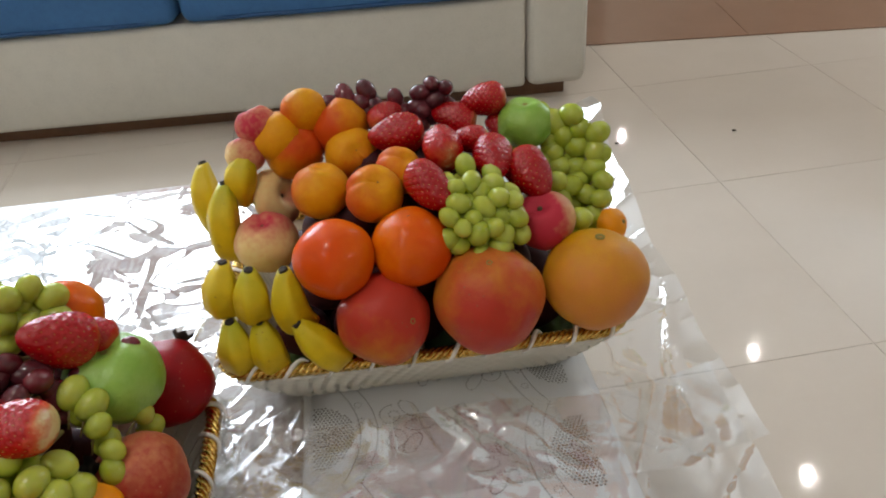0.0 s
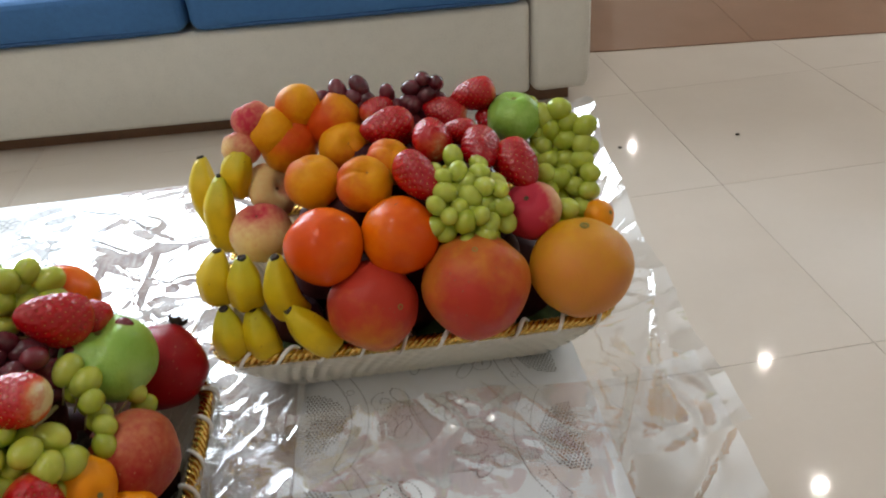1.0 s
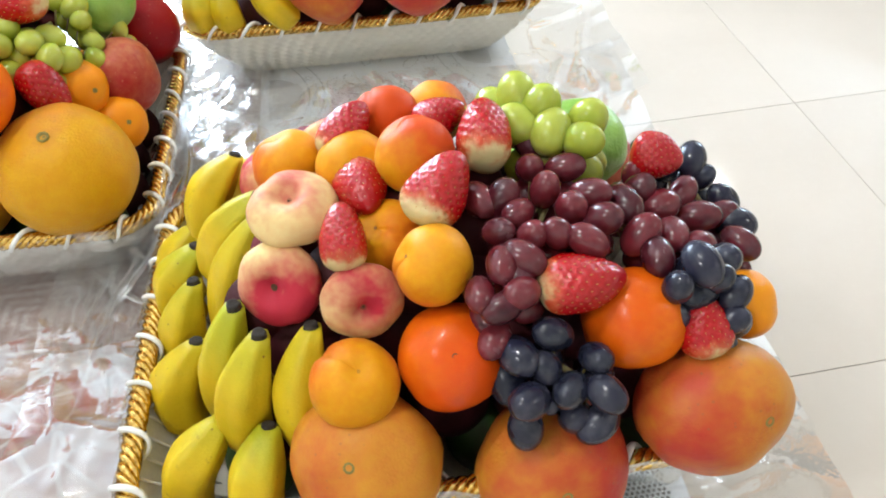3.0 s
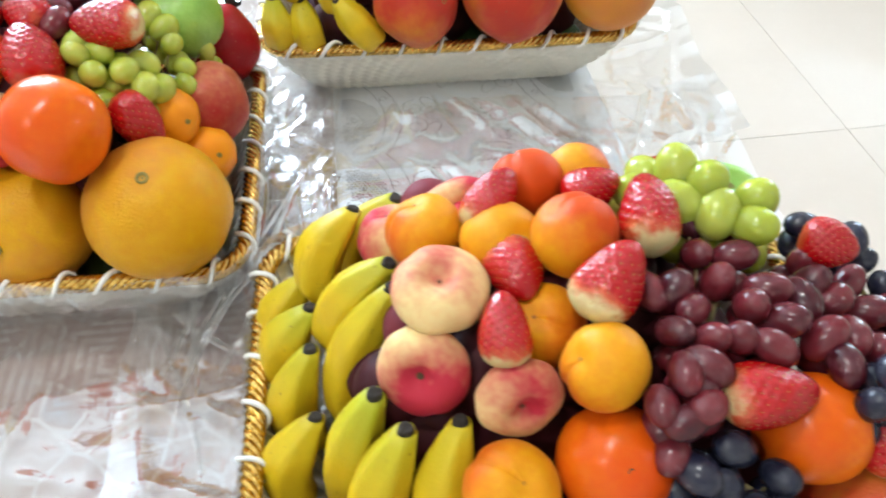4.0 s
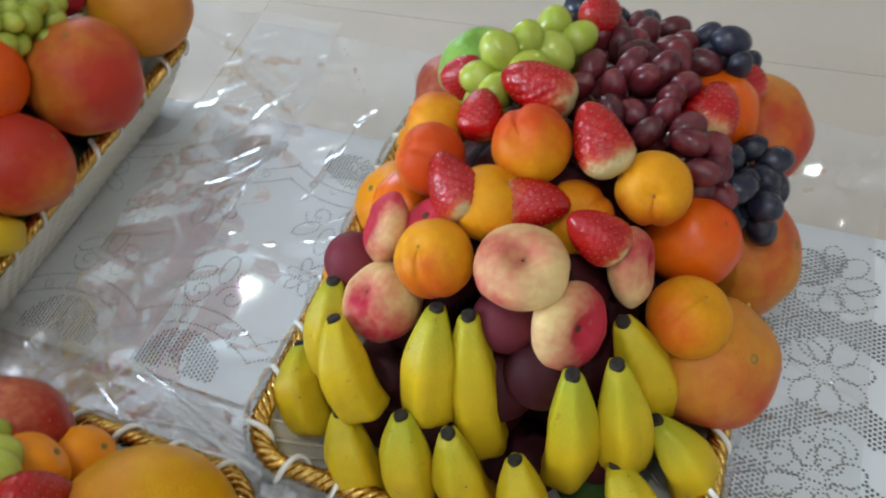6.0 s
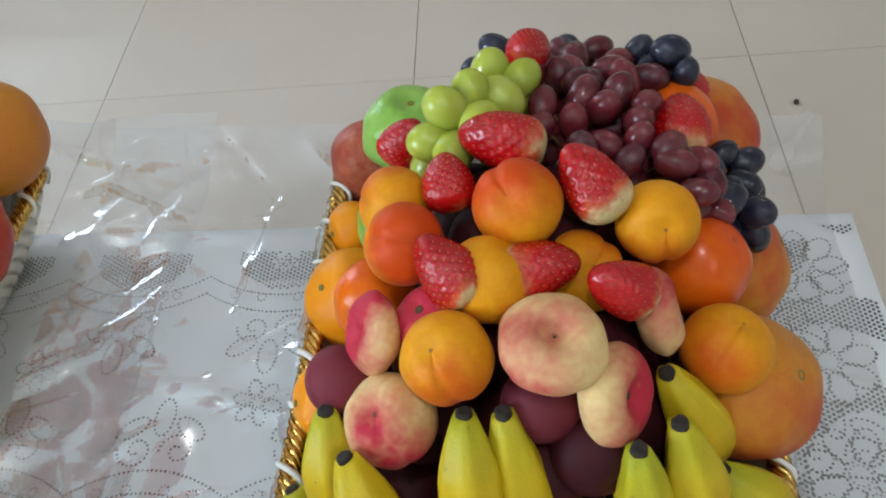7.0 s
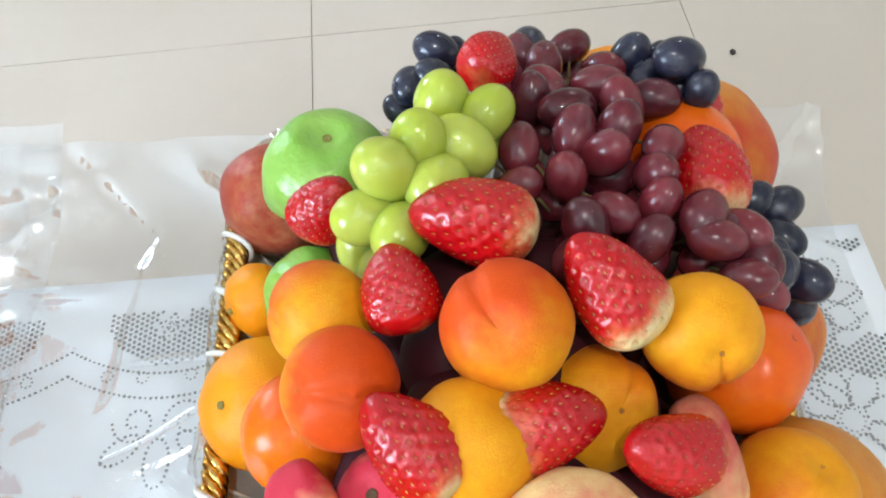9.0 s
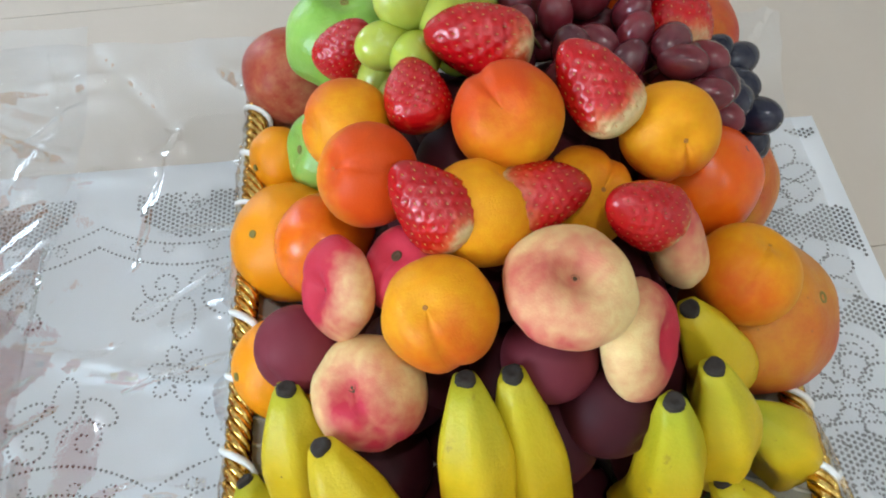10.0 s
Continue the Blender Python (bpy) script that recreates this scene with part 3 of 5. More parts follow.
def lace_dots():
    """Rows of small openings that outline flowers, scrolls and net, on the cloth."""
    dots, rng = [], random.Random(5)

    def line(pts, step=0.0037, size=0.00108):
        carry = 0.0
        for (ax, ay), (bx, by) in zip(pts, pts[1:]):
            length = math.hypot(bx - ax, by - ay)
            s = carry
            while s < length:
                dots.append((ax + (bx - ax) * s / length, ay + (by - ay) * s / length, size * rng.uniform(0.8, 1.2)))
                s += step
            carry = s - length

    def oval(x, y, a, b, turn, step=0.0037, size=0.00108, part_of=1.0):
        c, s = math.cos(turn), math.sin(turn)
        pts = []
        for k in range(33):
            q = 2 * math.pi * part_of * k / 32
            px, py = a * math.cos(q), b * math.sin(q)
            pts.append((x + c * px - s * py, y + s * px + c * py))
        line(pts, step, size)

    def flower(x, y, r, petals, turn=0.0):
        for k in range(petals):
            q = turn + 2 * math.pi * k / petals
            oval(x + 0.62 * r * math.cos(q), y + 0.62 * r * math.sin(q), 0.36 * r, 0.24 * r, q)
        oval(x, y, 0.2 * r, 0.2 * r, 0, 0.0034, 0.0008)

    def spiral(x, y, r, turn, way, rounds=1.4):
        line([(x + r * (1 - k / 46) * math.cos(turn + way * rounds * 2 * math.pi * k / 40), y + r * (1 - k / 46) * math.sin(turn + way * rounds * 2 * math.pi * k / 40)) for k in range(41)])

    def net(inside, x0, x1, y0, y1, step=0.0040):
        row, y = 0, y0
        while y < y1:
            x = x0 + (step / 2 if row % 2 else 0)
            while x < x1:
                if inside(x, y):
                    dots.append((x, y, 0.00140))
                x += step
            y, row = y + step * 0.87, row + 1

    def border(ox, oy, dx, dy, nx, ny, length):
        """Scalloped band along an edge: start, direction along, direction inward."""
        def at(u, v):
            return (ox + dx * u + nx * v, oy + dy * u + ny * v)
        n = max(1, round(length / 0.13))
        w = length / n
        for k in range(n):
            m = (k + 0.5) * w
            bx, by = at(m, 0.02)
            def inside(x, y):
                u, v = (x - ox) * dx + (y - oy) * dy - m, (x - ox) * nx + (y - oy) * ny - 0.018
                return v > 0 and (u / (0.34 * w)) ** 2 + (v / 0.042) ** 2 < 1 and not (u / (0.09 * w)) ** 2 + ((v - 0.01) / 0.012) ** 2 < 1
            net(inside, bx - 0.075, bx + 0.075, by - 0.075, by + 0.075)
            for v0, amp in ((0.066, 0.013), (0.084, 0.013)):
                line([at(m + (q / 20 - 0.5) * w, v0 - amp * (2 * q / 20 - 1) ** 2 * 1.6) for q in range(21)])
            for q in (-0.3, -0.12, 0.12, 0.3):
                oval(*at(m + q * w, 0.069 - 0.010 * (q * 2) ** 2), 0.0038, 0.0038, 0, 0.003, 0.0008)
            for sgn in (-1, 1):
                spiral(*at(m + sgn * 0.017, 0.100), 0.015, math.pi / 2, sgn)
                oval(*at(m + sgn * 0.024, 0.118), 0.014, 0.007, math.atan2(dy, dx) + sgn * 0.6)
            oval(*at(m, 0.128), 0.008, 0.016, math.atan2(dy, dx))
            flower(*at(m, 0.031), 0.010, 5)
            if k % 2:
                flower(*at(m, 0.170), 0.021, 6, 0.3)

    # along the end edge, along the runner, and along the near and far edges (table coordinates)
    border(-0.004, 0.02, 0, 1, -1, 0, TD - 0.04)
    border(-0.315, 0.0, 0, 1, 1, 0, TD)
    border(-0.60, 0.0, 0, 1, -1, 0, TD)
    border(-TW, 0.0, 0, 1, 1, 0, TD)
    for y in (0.055, 0.16):
        for k in range(7):
            x = -0.05 - k * 0.09 - (0.045 if y > 0.1 else 0)
            if -0.60 < x - 0.04 and x + 0.04 < -0.31:
                continue
            flower(x, y, 0.038, 8, 0.2 * k)
    near = lambda x, y: y < 0.20 and -0.306 < x and noise.noise(Vector((x * 22, y * 22, 4.0))) > -0.02 and min((x - fx) ** 2 + (y - fy) ** 2 for fx, fy in blooms) > 0.034 ** 2
    blooms = [(-0.05 - k * 0.09 - (0.045 if y > 0.1 else 0), y) for y in (0.055, 0.16) for k in range(4)]
    net(near, -0.30, -0.006, 0.006, 0.20)
    for k in range(14):
        spiral(-0.03 - 0.02 * k, 0.108 + 0.008 * (k % 2), 0.011, k, (-1) ** k)
    for k in range(9):
        x = -0.66 - k * 0.062
        if x > -TW + 0.05:
            flower(x, 0.16 + 0.05 * (k % 2), 0.022, 6)
            flower(x, 1.12 + 0.06 * (k % 2), 0.026, 6)
            flower(x, 0.62 + 0.07 * (k % 3), 0.024, 5)
    return dots


cloth = tagged(new("tablecloth"), "white lace tablecloth with dotted flower and scroll pattern", "tablecloth")
cloth.matrix_world = table.matrix_world.copy()
# the sheet of cloth: flat on top, hanging with soft folds past the edges
HANG = 0.16
us = [-TW - HANG + k * 0.02 for k in range(int((TW + 2 * HANG) / 0.02) + 1)]
vs = [-HANG + k * 0.02 for k in range(int((TD + 2 * HANG) / 0.02) + 1)]
verts, faces = [], []
for u in us:
    for v in vs:
        over_u, over_v = max(0.0, u, -TW - u), max(0.0, v - TD, -v)
        x, y = min(0.0, max(-TW, u)), min(TD, max(0.0, v))
        drop = max(over_u, over_v)
        z = TOP
        if drop > 0:
            out = 0.006 + 0.012 * drop / HANG * (1 + math.sin(38 * (u if over_v > over_u else v)))
            z = TOP - max(0.0, drop - 0.004)
            x += math.copysign(out, u + TW / 2) if over_u > 0 else 0.0
            y += math.copysign(out, v - TD / 2) if over_v > 0 else 0.0
        else:
            z += 0.0006 * noise.noise(Vector((u * 9, v * 9, 0.0)))
        verts.append((x, y, z))
n = len(vs)
for a in range(len(us) - 1):
    for b in range(n - 1):
        faces.append((a * n + b, (a + 1) * n + b, (a + 1) * n + b + 1, a * n + b + 1))
part("cloth_sheet", mesh_from("cloth_sheet", verts, faces), CLOTH, cloth)
verts, faces = [], []
for x, y, r in lace_dots():
    if -TW + 0.003 < x < -0.003 and 0.003 < y < TD - 0.003 and not -0.602 < x < -0.312:
        base = len(verts)
        verts += [(x + r * math.cos(q), y + r * math.sin(q), TOP + 0.0009) for q in (0, 1.047, 2.094, 3.1416, 4.189, 5.236)]
        faces.append(tuple(range(base, base + 6)))
tagged(part("lace_openwork", mesh_from("lace_openwork", verts, faces, False), LACE, cloth, "dark dotted openwork of the lace"), kind="stuff")

runner = tagged(new("table_runner"), "printed rust, cream and grey patterned table runner", "table runner")
runner.matrix_world = table.matrix_world.copy()
verts, faces = [], []
nu, nv = 24, 90
for a in range(nu + 1):
    for b in range(nv + 1):
        x, y = -0.607 + 0.30 * a / nu, 0.004 + (TD - 0.008) * b / nv
        verts.append((x, y, TOP + 0.0035 + 0.0012 * noise.noise(Vector((x * 14, y * 14, 3.0)))))
for a in range(nu):
    for b in range(nv):
        faces.append((a * (nv + 1) + b, (a + 1) * (nv + 1) + b, (a + 1) * (nv + 1) + b + 1, a * (nv + 1) + b + 1))
sheet = part("runner_sheet", mesh_from("runner_sheet", verts, faces), RUNNER, runner)
mod = sheet.modifiers.new("thickness", "SOLIDIFY")
mod.thickness = 0.0015

# ---- baskets ----
RIM = 0.505


def outline(half_x, half_y, corner, count):
    """Points and outward normals round a rounded rectangle, evenly spaced."""
    sx, sy, arc = 2 * (half_x - corner), 2 * (half_y - corner), math.pi / 2 * corner
    total, out = 2 * sx + 2 * sy + 4 * arc, []
    for k in range(count):
        s = total * k / count
        for (cx, cy, turn, length) in ((half_x - corner, half_y - corner, 0, sy), (half_x - corner, half_y - corner, 1, sx), (half_x - corner, half_y - corner, 2, sy), (half_x - corner, half_y - corner, 3, sx)):
            q = turn * math.pi / 2
            nx, ny = round(math.cos(q)), round(math.sin(q))
            if s < length:
                along = -length / 2 + s
                px, py = nx * half_x - ny * along, ny * half_y + nx * along
                out.append((Vector((px, py, 0)), Vector((nx, ny, 0))))
                break
            s -= length
            if s < arc:
                q2 = q + s / corner
                ccx, ccy = (nx - ny) * cx if nx else -ny * cx, (ny + nx) * cy if nx == 0 else nx * cy
                ccx, ccy = math.copysign(half_x - corner, math.cos(q + 0.785)), math.copysign(half_y - corner, math.sin(q + 0.785))
                out.append((Vector((ccx + corner * math.cos(q2), ccy + corner * math.sin(q2), 0)), Vector((math.cos(q2), math.sin(q2), 0))))
                break
            s -= arc
    return out


def basket(x, y, half_x, half_y, turn, label):
    ob = tagged(new("fruit_basket"), label, "basket", "fruit baskets on the table")
    base = TOP + 0.006
    ob.matrix_world = pose(x, y, base, 0, 0, turn)
    H, FLARE, N = RIM - 0.006 - base, 0.040, 336
    def ring(v, off):
        """The wall's line at height share v, moved outward by off(k)."""
        shrink = FLARE * (1 - v) ** 1.3
        pts = outline(half_x - shrink, half_y - shrink, 0.035, N)
        return [p + nrm * off(k) + Vector((0, 0, H * v)) for k, (p, nrm) in enumerate(pts)]
    # solid inner wall and floor
    inner = [ring(v / 6, lambda k: -0.0014) for v in range(7)]
    verts, faces = rings(inner, False)
    verts = [tuple(p) for p in verts]
    faces.append(tuple(range(N - 1, -1, -1)))
    part("lining", mesh_from("lining", verts, faces), WEAVE, ob)
    # woven bands that pass over and under the stakes
    shapes, rows = [], 9
    for r in range(rows):
        v0, v1 = (r + 0.02) / rows, (r + 0.97) / rows
        def off(k, r=r):
            return 0.0004 + 0.0016 * (0.5 + 0.5 * math.sin(math.pi * (k + 0.5) / 2.0 + r * math.pi))
        low, high = ring(v0, off), ring(v1, off)
        mid = ring((v0 + v1) / 2, lambda k, r=r: off(k) + 0.0005)
        shapes.append(rings([low, mid, high], False))
    part("weave", mesh_from("weave", *join_shapes(shapes)), WEAVE, ob, "white woven straw bands")
    shapes = []
    for k in range(0, N, 4):
        a, b = outline(half_x, half_y, 0.035, N)[k]
        lo, hi = outline(half_x - FLARE, half_y - FLARE, 0.035, N)[k][0], a
        shapes.append(tube([lo + b * 0.001, (lo + hi) / 2 + b * -0.004 + Vector((0, 0, H * 0.42)), hi + Vector((0, 0, H))], 0.0011, 5))
    tagged(part("stake_rod", mesh_from("stake_rod", *join_shapes(shapes)), WEAVE, ob), kind="stuff")
    # gold braided rim: strands wound round the rim line
    M = 320
    line = outline(half_x, half_y, 0.036, M)
    turns = 40
    for s in range(5):
        pts = []
        for k, (p, nrm) in enumerate(line):
            q = 2 * math.pi * (turns * k / M + s / 5)
            wave = 0.0015 * math.sin(6 * math.pi * k / M + x * 40)
            pts.append(p + nrm * (0.0052 * math.cos(q) + 0.001) + Vector((0, 0, H + 0.0035 + wave + 0.0045 * math.sin(q))))
        part("gold_strand", mesh_from("gold_strand", *tube(pts, 0.0026, 6, True)), GOLD, ob, "twisted gold foil cord")
    # white cord laced over the rim
    loop = []
    for k in range(13):
        q = math.pi * (-0.35 + 1.75 * k / 12)
        loop.append(((k / 12 - 0.5) * 0.026, 0.0090 * math.cos(q) + 0.0004, 0.0080 * math.sin(q)))
    lacing = mesh_from("lacing", *tube(loop, lambda s: 0.0012 + 0.0009 * math.sin(math.pi * s), 6))
    lacing.materials.append(LACING)
    rng = random.Random(int(x * 1000) + 7)
    count = 34
    for k, (p, nrm) in enumerate(outline(half_x, half_y, 0.036, count)):
        cord = new("lacing", lacing)
        cord.parent = ob
        along = Vector((-nrm.y, nrm.x, 0))
        m = Matrix((along, nrm, Vector((0, 0, 1)))).transposed().to_4x4()
        place = p + along * rng.uniform(-0.002, 0.002) + Vector((0, 0, H + 0.0035 + 0.0015 * math.sin(6 * math.pi * k / count + x * 40)))
        cord.matrix_basis = Matrix.Translation(place) @ m @ pose(0, 0, 0, 0, 0, rng.uniform(-12, 12)) @ Matrix.Diagonal((rng.uniform(0.8, 1.3), 1.04, 1.04, 1))
    return ob


basket(0.188, 0.734, 0.205, 0.145, 0.8, "white woven fruit basket with gold braided rim near the sofa")
basket(-0.215, 0.418, 0.202, 0.147, 1.0, "white woven fruit basket with gold braided rim, heaped with citrus")
basket(0.213, 0.157, 0.203, 0.150, 1.2, "white woven fruit basket with gold rim and row of bananas")


# ---- clear film spread under the baskets ----
def film(x0, x1, y0, y1, keep, seed, lifts, label, creases=110, pleats=20, runs=()):
    """A crumpled sheet: flat under its basket, sharply creased round it, lifting at its edges."""
    STEP = 0.0046
    nx, ny = int((x1 - x0) / STEP), int((y1 - y0) / STEP)
    rng = random.Random(seed)
    kx, ky, hx, hy = keep
    folds = []
    for k in range(creases):
        x, y = rng.uniform(x0, x1), rng.uniform(y0, y1)
        # most creases run out from the basket
        q = math.atan2(y - ky, x - kx) + rng.gauss(0, 0.5) if k % 3 else rng.uniform(0, math.pi)
        folds.append((x, y, math.cos(q), math.sin(q), rng.uniform(0.10, 0.26) if k % 9 == 0 else rng.uniform(0.02, 0.10), rng.uniform(0.003, 0.011), rng.uniform(0.002, 0.0085) * rng.choice((1, 1, -0.6))))
    verts, faces = [], []
    for a in range(nx + 1):
        for b in range(ny + 1):
            x, y = x0 + (x1 - x0) * a / nx, y0 + (y1 - y0) * b / ny
            edge = 0.012 * noise.noise(Vector((x * 6, y * 6, seed)))
            x, y = x + (edge if a in (0, nx) else 0), y + (edge if b in (0, ny) else 0)
            away = max(abs(x - kx) - hx, abs(y - ky) - hy)
            free = min(1.0, max(0.0, away / 0.04))
            p = Vector((x * 9 + seed, y * 9, seed * 1.7))
            z = 0.008 * (noise.noise(p) + 0.5) + 0.004 * (1 - abs(noise.noise(p * 1.9))) ** 3
            for fx, fy, dx, dy, long, wide, high in folds:
                u, v = (x - fx) * dx + (y - fy) * dy, (x - fx) * dy - (y - fy) * dx
                if abs(u) < long and abs(v) < wide:
                    z += high * (1 - abs(v) / wide) * (1 - (u / long) ** 2)
            z = TOP + 0.0058 + free * max(0.0, z)
            for (lx, ly, dx, dy, reach, high) in lifts:
                s = (x - lx) * dx + (y - ly) * dy
                if s > 0:
                    z += high * min(1.0, s / reach) ** 1.5 * (0.8 + 0.35 * noise.noise(p * 0.8))
            verts.append((x, y, z))
    for a in range(nx):
        for b in range(ny):
            i, j, k, l = a * (ny + 1) + b, (a + 1) * (ny + 1) + b, (a + 1) * (ny + 1) + b + 1, a * (ny + 1) + b + 1
            faces += [(i, j, k), (i, k, l)] if rng.random() < 0.5 else [(i, j, l), (j, k, l)]
    tucks = []
    # long rounded pleats that fan out from the basket's foot
    given = [r[:4] + (math.radians(r[4]),) for r in runs for k in range(r[5])]
    for k in range(pleats + len(given)):
        side = rng.uniform(0, 2 * math.pi)
        sx, sy = kx + hx * max(-1, min(1, 1.5 * math.cos(side))) * 1.06, ky + hy * max(-1, min(1, 1.5 * math.sin(side))) * 1.06
        q = side + rng.gauss(0, 0.5)
        skip, long, wide = rng.uniform(0.0, 0.08), rng.uniform(0.04, 0.17), rng.uniform(0.0010, 0.0038)
        bow, high = rng.gauss(0, 0.12), rng.uniform(0.12, 0.34)
        if k >= pleats:
            ax, bx, ay, by, q = given[k - pleats]
            sx, sy, q, skip, long = rng.uniform(ax, bx), rng.uniform(ay, by), q + rng.gauss(0, 0.22), 0.0, rng.uniform(0.06, 0.20)
            wide, high = rng.uniform(0.0016, 0.0048), rng.uniform(0.22, 0.36)
        n = max(5, int(long / 0.006))
        rows = []
        for a in range(n + 1):
            s = skip + long * a / n
            turn = q + bow * (a / n - 0.5)
            x, y = sx + s * math.cos(turn), sy + s * math.sin(turn)
            if not (x0 < x < x1 and y0 < y < y1):
                break
            i, j = int((x - x0) / (x1 - x0) * nx), int((y - y0) / (y1 - y0) * ny)
            zs = [verts[min(nx, max(0, i + di)) * (ny + 1) + min(ny, max(0, j + dj))][2] for di in (-2, 0, 2) for dj in (-2, 0, 2)]
            w = wide * math.sin(math.pi * (0.06 + 0.88 * a / n)) ** 0.6
            rows.append([(x - math.sin(turn) * w * c, y + math.cos(turn) * w * c, sum(zs) / 9 + 0.0015 + w * high * 2 * (1 - c * c)) for c in (-1, -0.66, -0.33, 0, 0.33, 0.66, 1)])
        if len(rows) < 4:
            continue
        tucks.append(rings(rows, False, False))
    ob = tagged(part("wrapping_film", mesh_from("wrapping_film", verts, faces), FILM), label, "plastic film", "wrapping films")
    ob.visible_shadow = False
    pleat = tagged(part("film_pleat", mesh_from("film_pleat", *join_shapes(tucks)), FILM, ob), kind="stuff")
    pleat.visible_shadow = False
    return ob


film(-0.38, 0.49, 0.47, 1.10, (0.188, 0.734, 0.165, 0.105), 3, [(0.36, 0.9, 0.75, 0.66, 0.20, 0.08), (0.40, 0.7, 1, 0, 0.10, 0.04)], "clear crinkled plastic film spread under the fruit basket", pleats=8, runs=[(-0.3, 0.0, 0.5, 0.8, 95, 8)])
film(-0.60, 0.06, 0.13, 0.80, (-0.215, 0.418, 0.162, 0.107), 8, [(0.03, 0.4, 1, 0, 0.06, 0.02)], "clear crinkled plastic film lying under the citrus basket", runs=[(-0.02, 0.04, 0.15, 0.35, 75, 16)])
film(-0.11, 0.47, -0.10, 0.57, (0.213, 0.157, 0.163, 0.110), 14, [(0.40, 0.3, 1, 0, 0.08, 0.035), (0.1, 0.5, 0, 1, 0.09, 0.015), (0.0, 0.1, -1, 0, 0.12, 0.012)], "clear crinkled plastic film under the banana basket", pleats=10, runs=[(-0.09, 0.03, 0.18, 0.36, 80, 26)])


def film_wrap(x, y, half_x, half_y, turn, seed):
    """Loose crinkled film drawn up round a basket's side and turned over its rim."""
    ob = tagged(new("film_wrap"), "clear crinkled film drawn up round the basket side", "plastic film", "films drawn up round the baskets")
    ob.matrix_world = pose(x, y, TOP + 0.006, 0, 0, turn)
    H, N = RIM - TOP - 0.012, 300
    line = outline(half_x, half_y, 0.036, N)
    foot = outline(half_x - 0.036, half_y - 0.036, 0.036, N)
    loops = []
    for a in range(13):
        v = a / 12
        row = []
        for k, (p, nrm) in enumerate(line):
            q = 2 * math.pi * k / N
            here = Vector((math.cos(q) * 5 + seed, math.sin(q) * 5, v * 1.2))
            pleat = abs(noise.noise(Vector((math.cos(q) * 16 + seed, math.sin(q) * 16, v * 0.8))))
            fine = noise.noise(Vector((p.x * 70 + seed, p.y * 70, v * 4)))
            out = 0.011 + 0.010 * noise.noise(here) + 0.012 * pleat + 0.003 * fine
            top = H + 0.012 + 0.012 * noise.noise(here * 0.8)
            base = foot[k][0].lerp(p, min(1.0, v * 1.15))
            row.append(base + nrm * (max(0.004, out) if v < 0.9 else 0.004 + 0.3 * out) + Vector((0, 0, 0.004 + (top - 0.004) * v)))
        loops.append(row)
    sheet = part("film_sheet", mesh_from("film_sheet", *rings(loops, False)), FILM, ob)
    sheet.visible_shadow = False
    return ob


film_wrap(-0.215, 0.418, 0.202, 0.147, 1.0, 5.0)
film_wrap(0.213, 0.157, 0.203, 0.150, 1.2, 9.0)

# ---- fruit ----
def aim(axis, spin=0.0):
    """A turn that brings +z onto axis."""
    return (Vector(axis).to_track_quat("Z", "Y").to_matrix() @ Euler((0, 0, spin)).to_matrix()).to_4x4()


def skin_mesh(name, shape, mat, rows=32, cols=52):
    """A closed round skin of unit size: shape(polar, around) gives a point."""
    verts, faces = [shape(0.0, 0.0)], []
    for a in range(1, rows):
        for b in range(cols):
            verts.append(shape(math.pi * a / rows, 2 * math.pi * b / cols))
    verts.append(shape(math.pi, 0.0))
    for b in range(cols):
        faces.append((0, 1 + b, 1 + (b + 1) % cols))
        faces.append((len(verts) - 1, 1 + (rows - 2) * cols + (b + 1) % cols, 1 + (rows - 2) * cols + b))
    for a in range(rows - 2):
        for b in range(cols):
            i, j = 1 + a * cols + b, 1 + a * cols + (b + 1) % cols
            faces.append((i, i + cols, j + cols, j))
    me = mesh_from(name, verts, faces)
    me.materials.append(mat)
    return me


def round_shape(flat=1.0, dimple=0.0, dimple_wide=0.35, cleft=0.0, lobes=0, lobe=0.0, foot=0.0, lumps=0.0, seed=0.0, bottom=1.0):
    """A fruit's outline: flattening, a hollow at the stem, a cleft down one side, ribs and lumps."""
    def shape(p, q):
        s, c = math.sin(p), math.cos(p)
        r = 1.0
        d = abs((q + math.pi) % (2 * math.pi) - math.pi)
        if cleft:
            r -= cleft * math.exp(-(d / 0.16) ** 2) * s ** 0.5 * (0.5 + 0.5 * math.cos(p * 0.9))
        if lobes:
            r += lobe * math.cos(lobes * q) * s ** 2
        v = Vector((s * math.cos(q), s * math.sin(q), c * (1.0 if c > 0 else bottom)))
        if lumps:
            r += lumps * noise.noise(v * 1.7 + Vector((seed, seed, 0)))
        z = v.z * flat - dimple * math.exp(-(p / dimple_wide) ** 2) + foot * math.exp(-((math.pi - p) / dimple_wide) ** 2)
        return (v.x * r, v.y * r, z * r)
    return shape


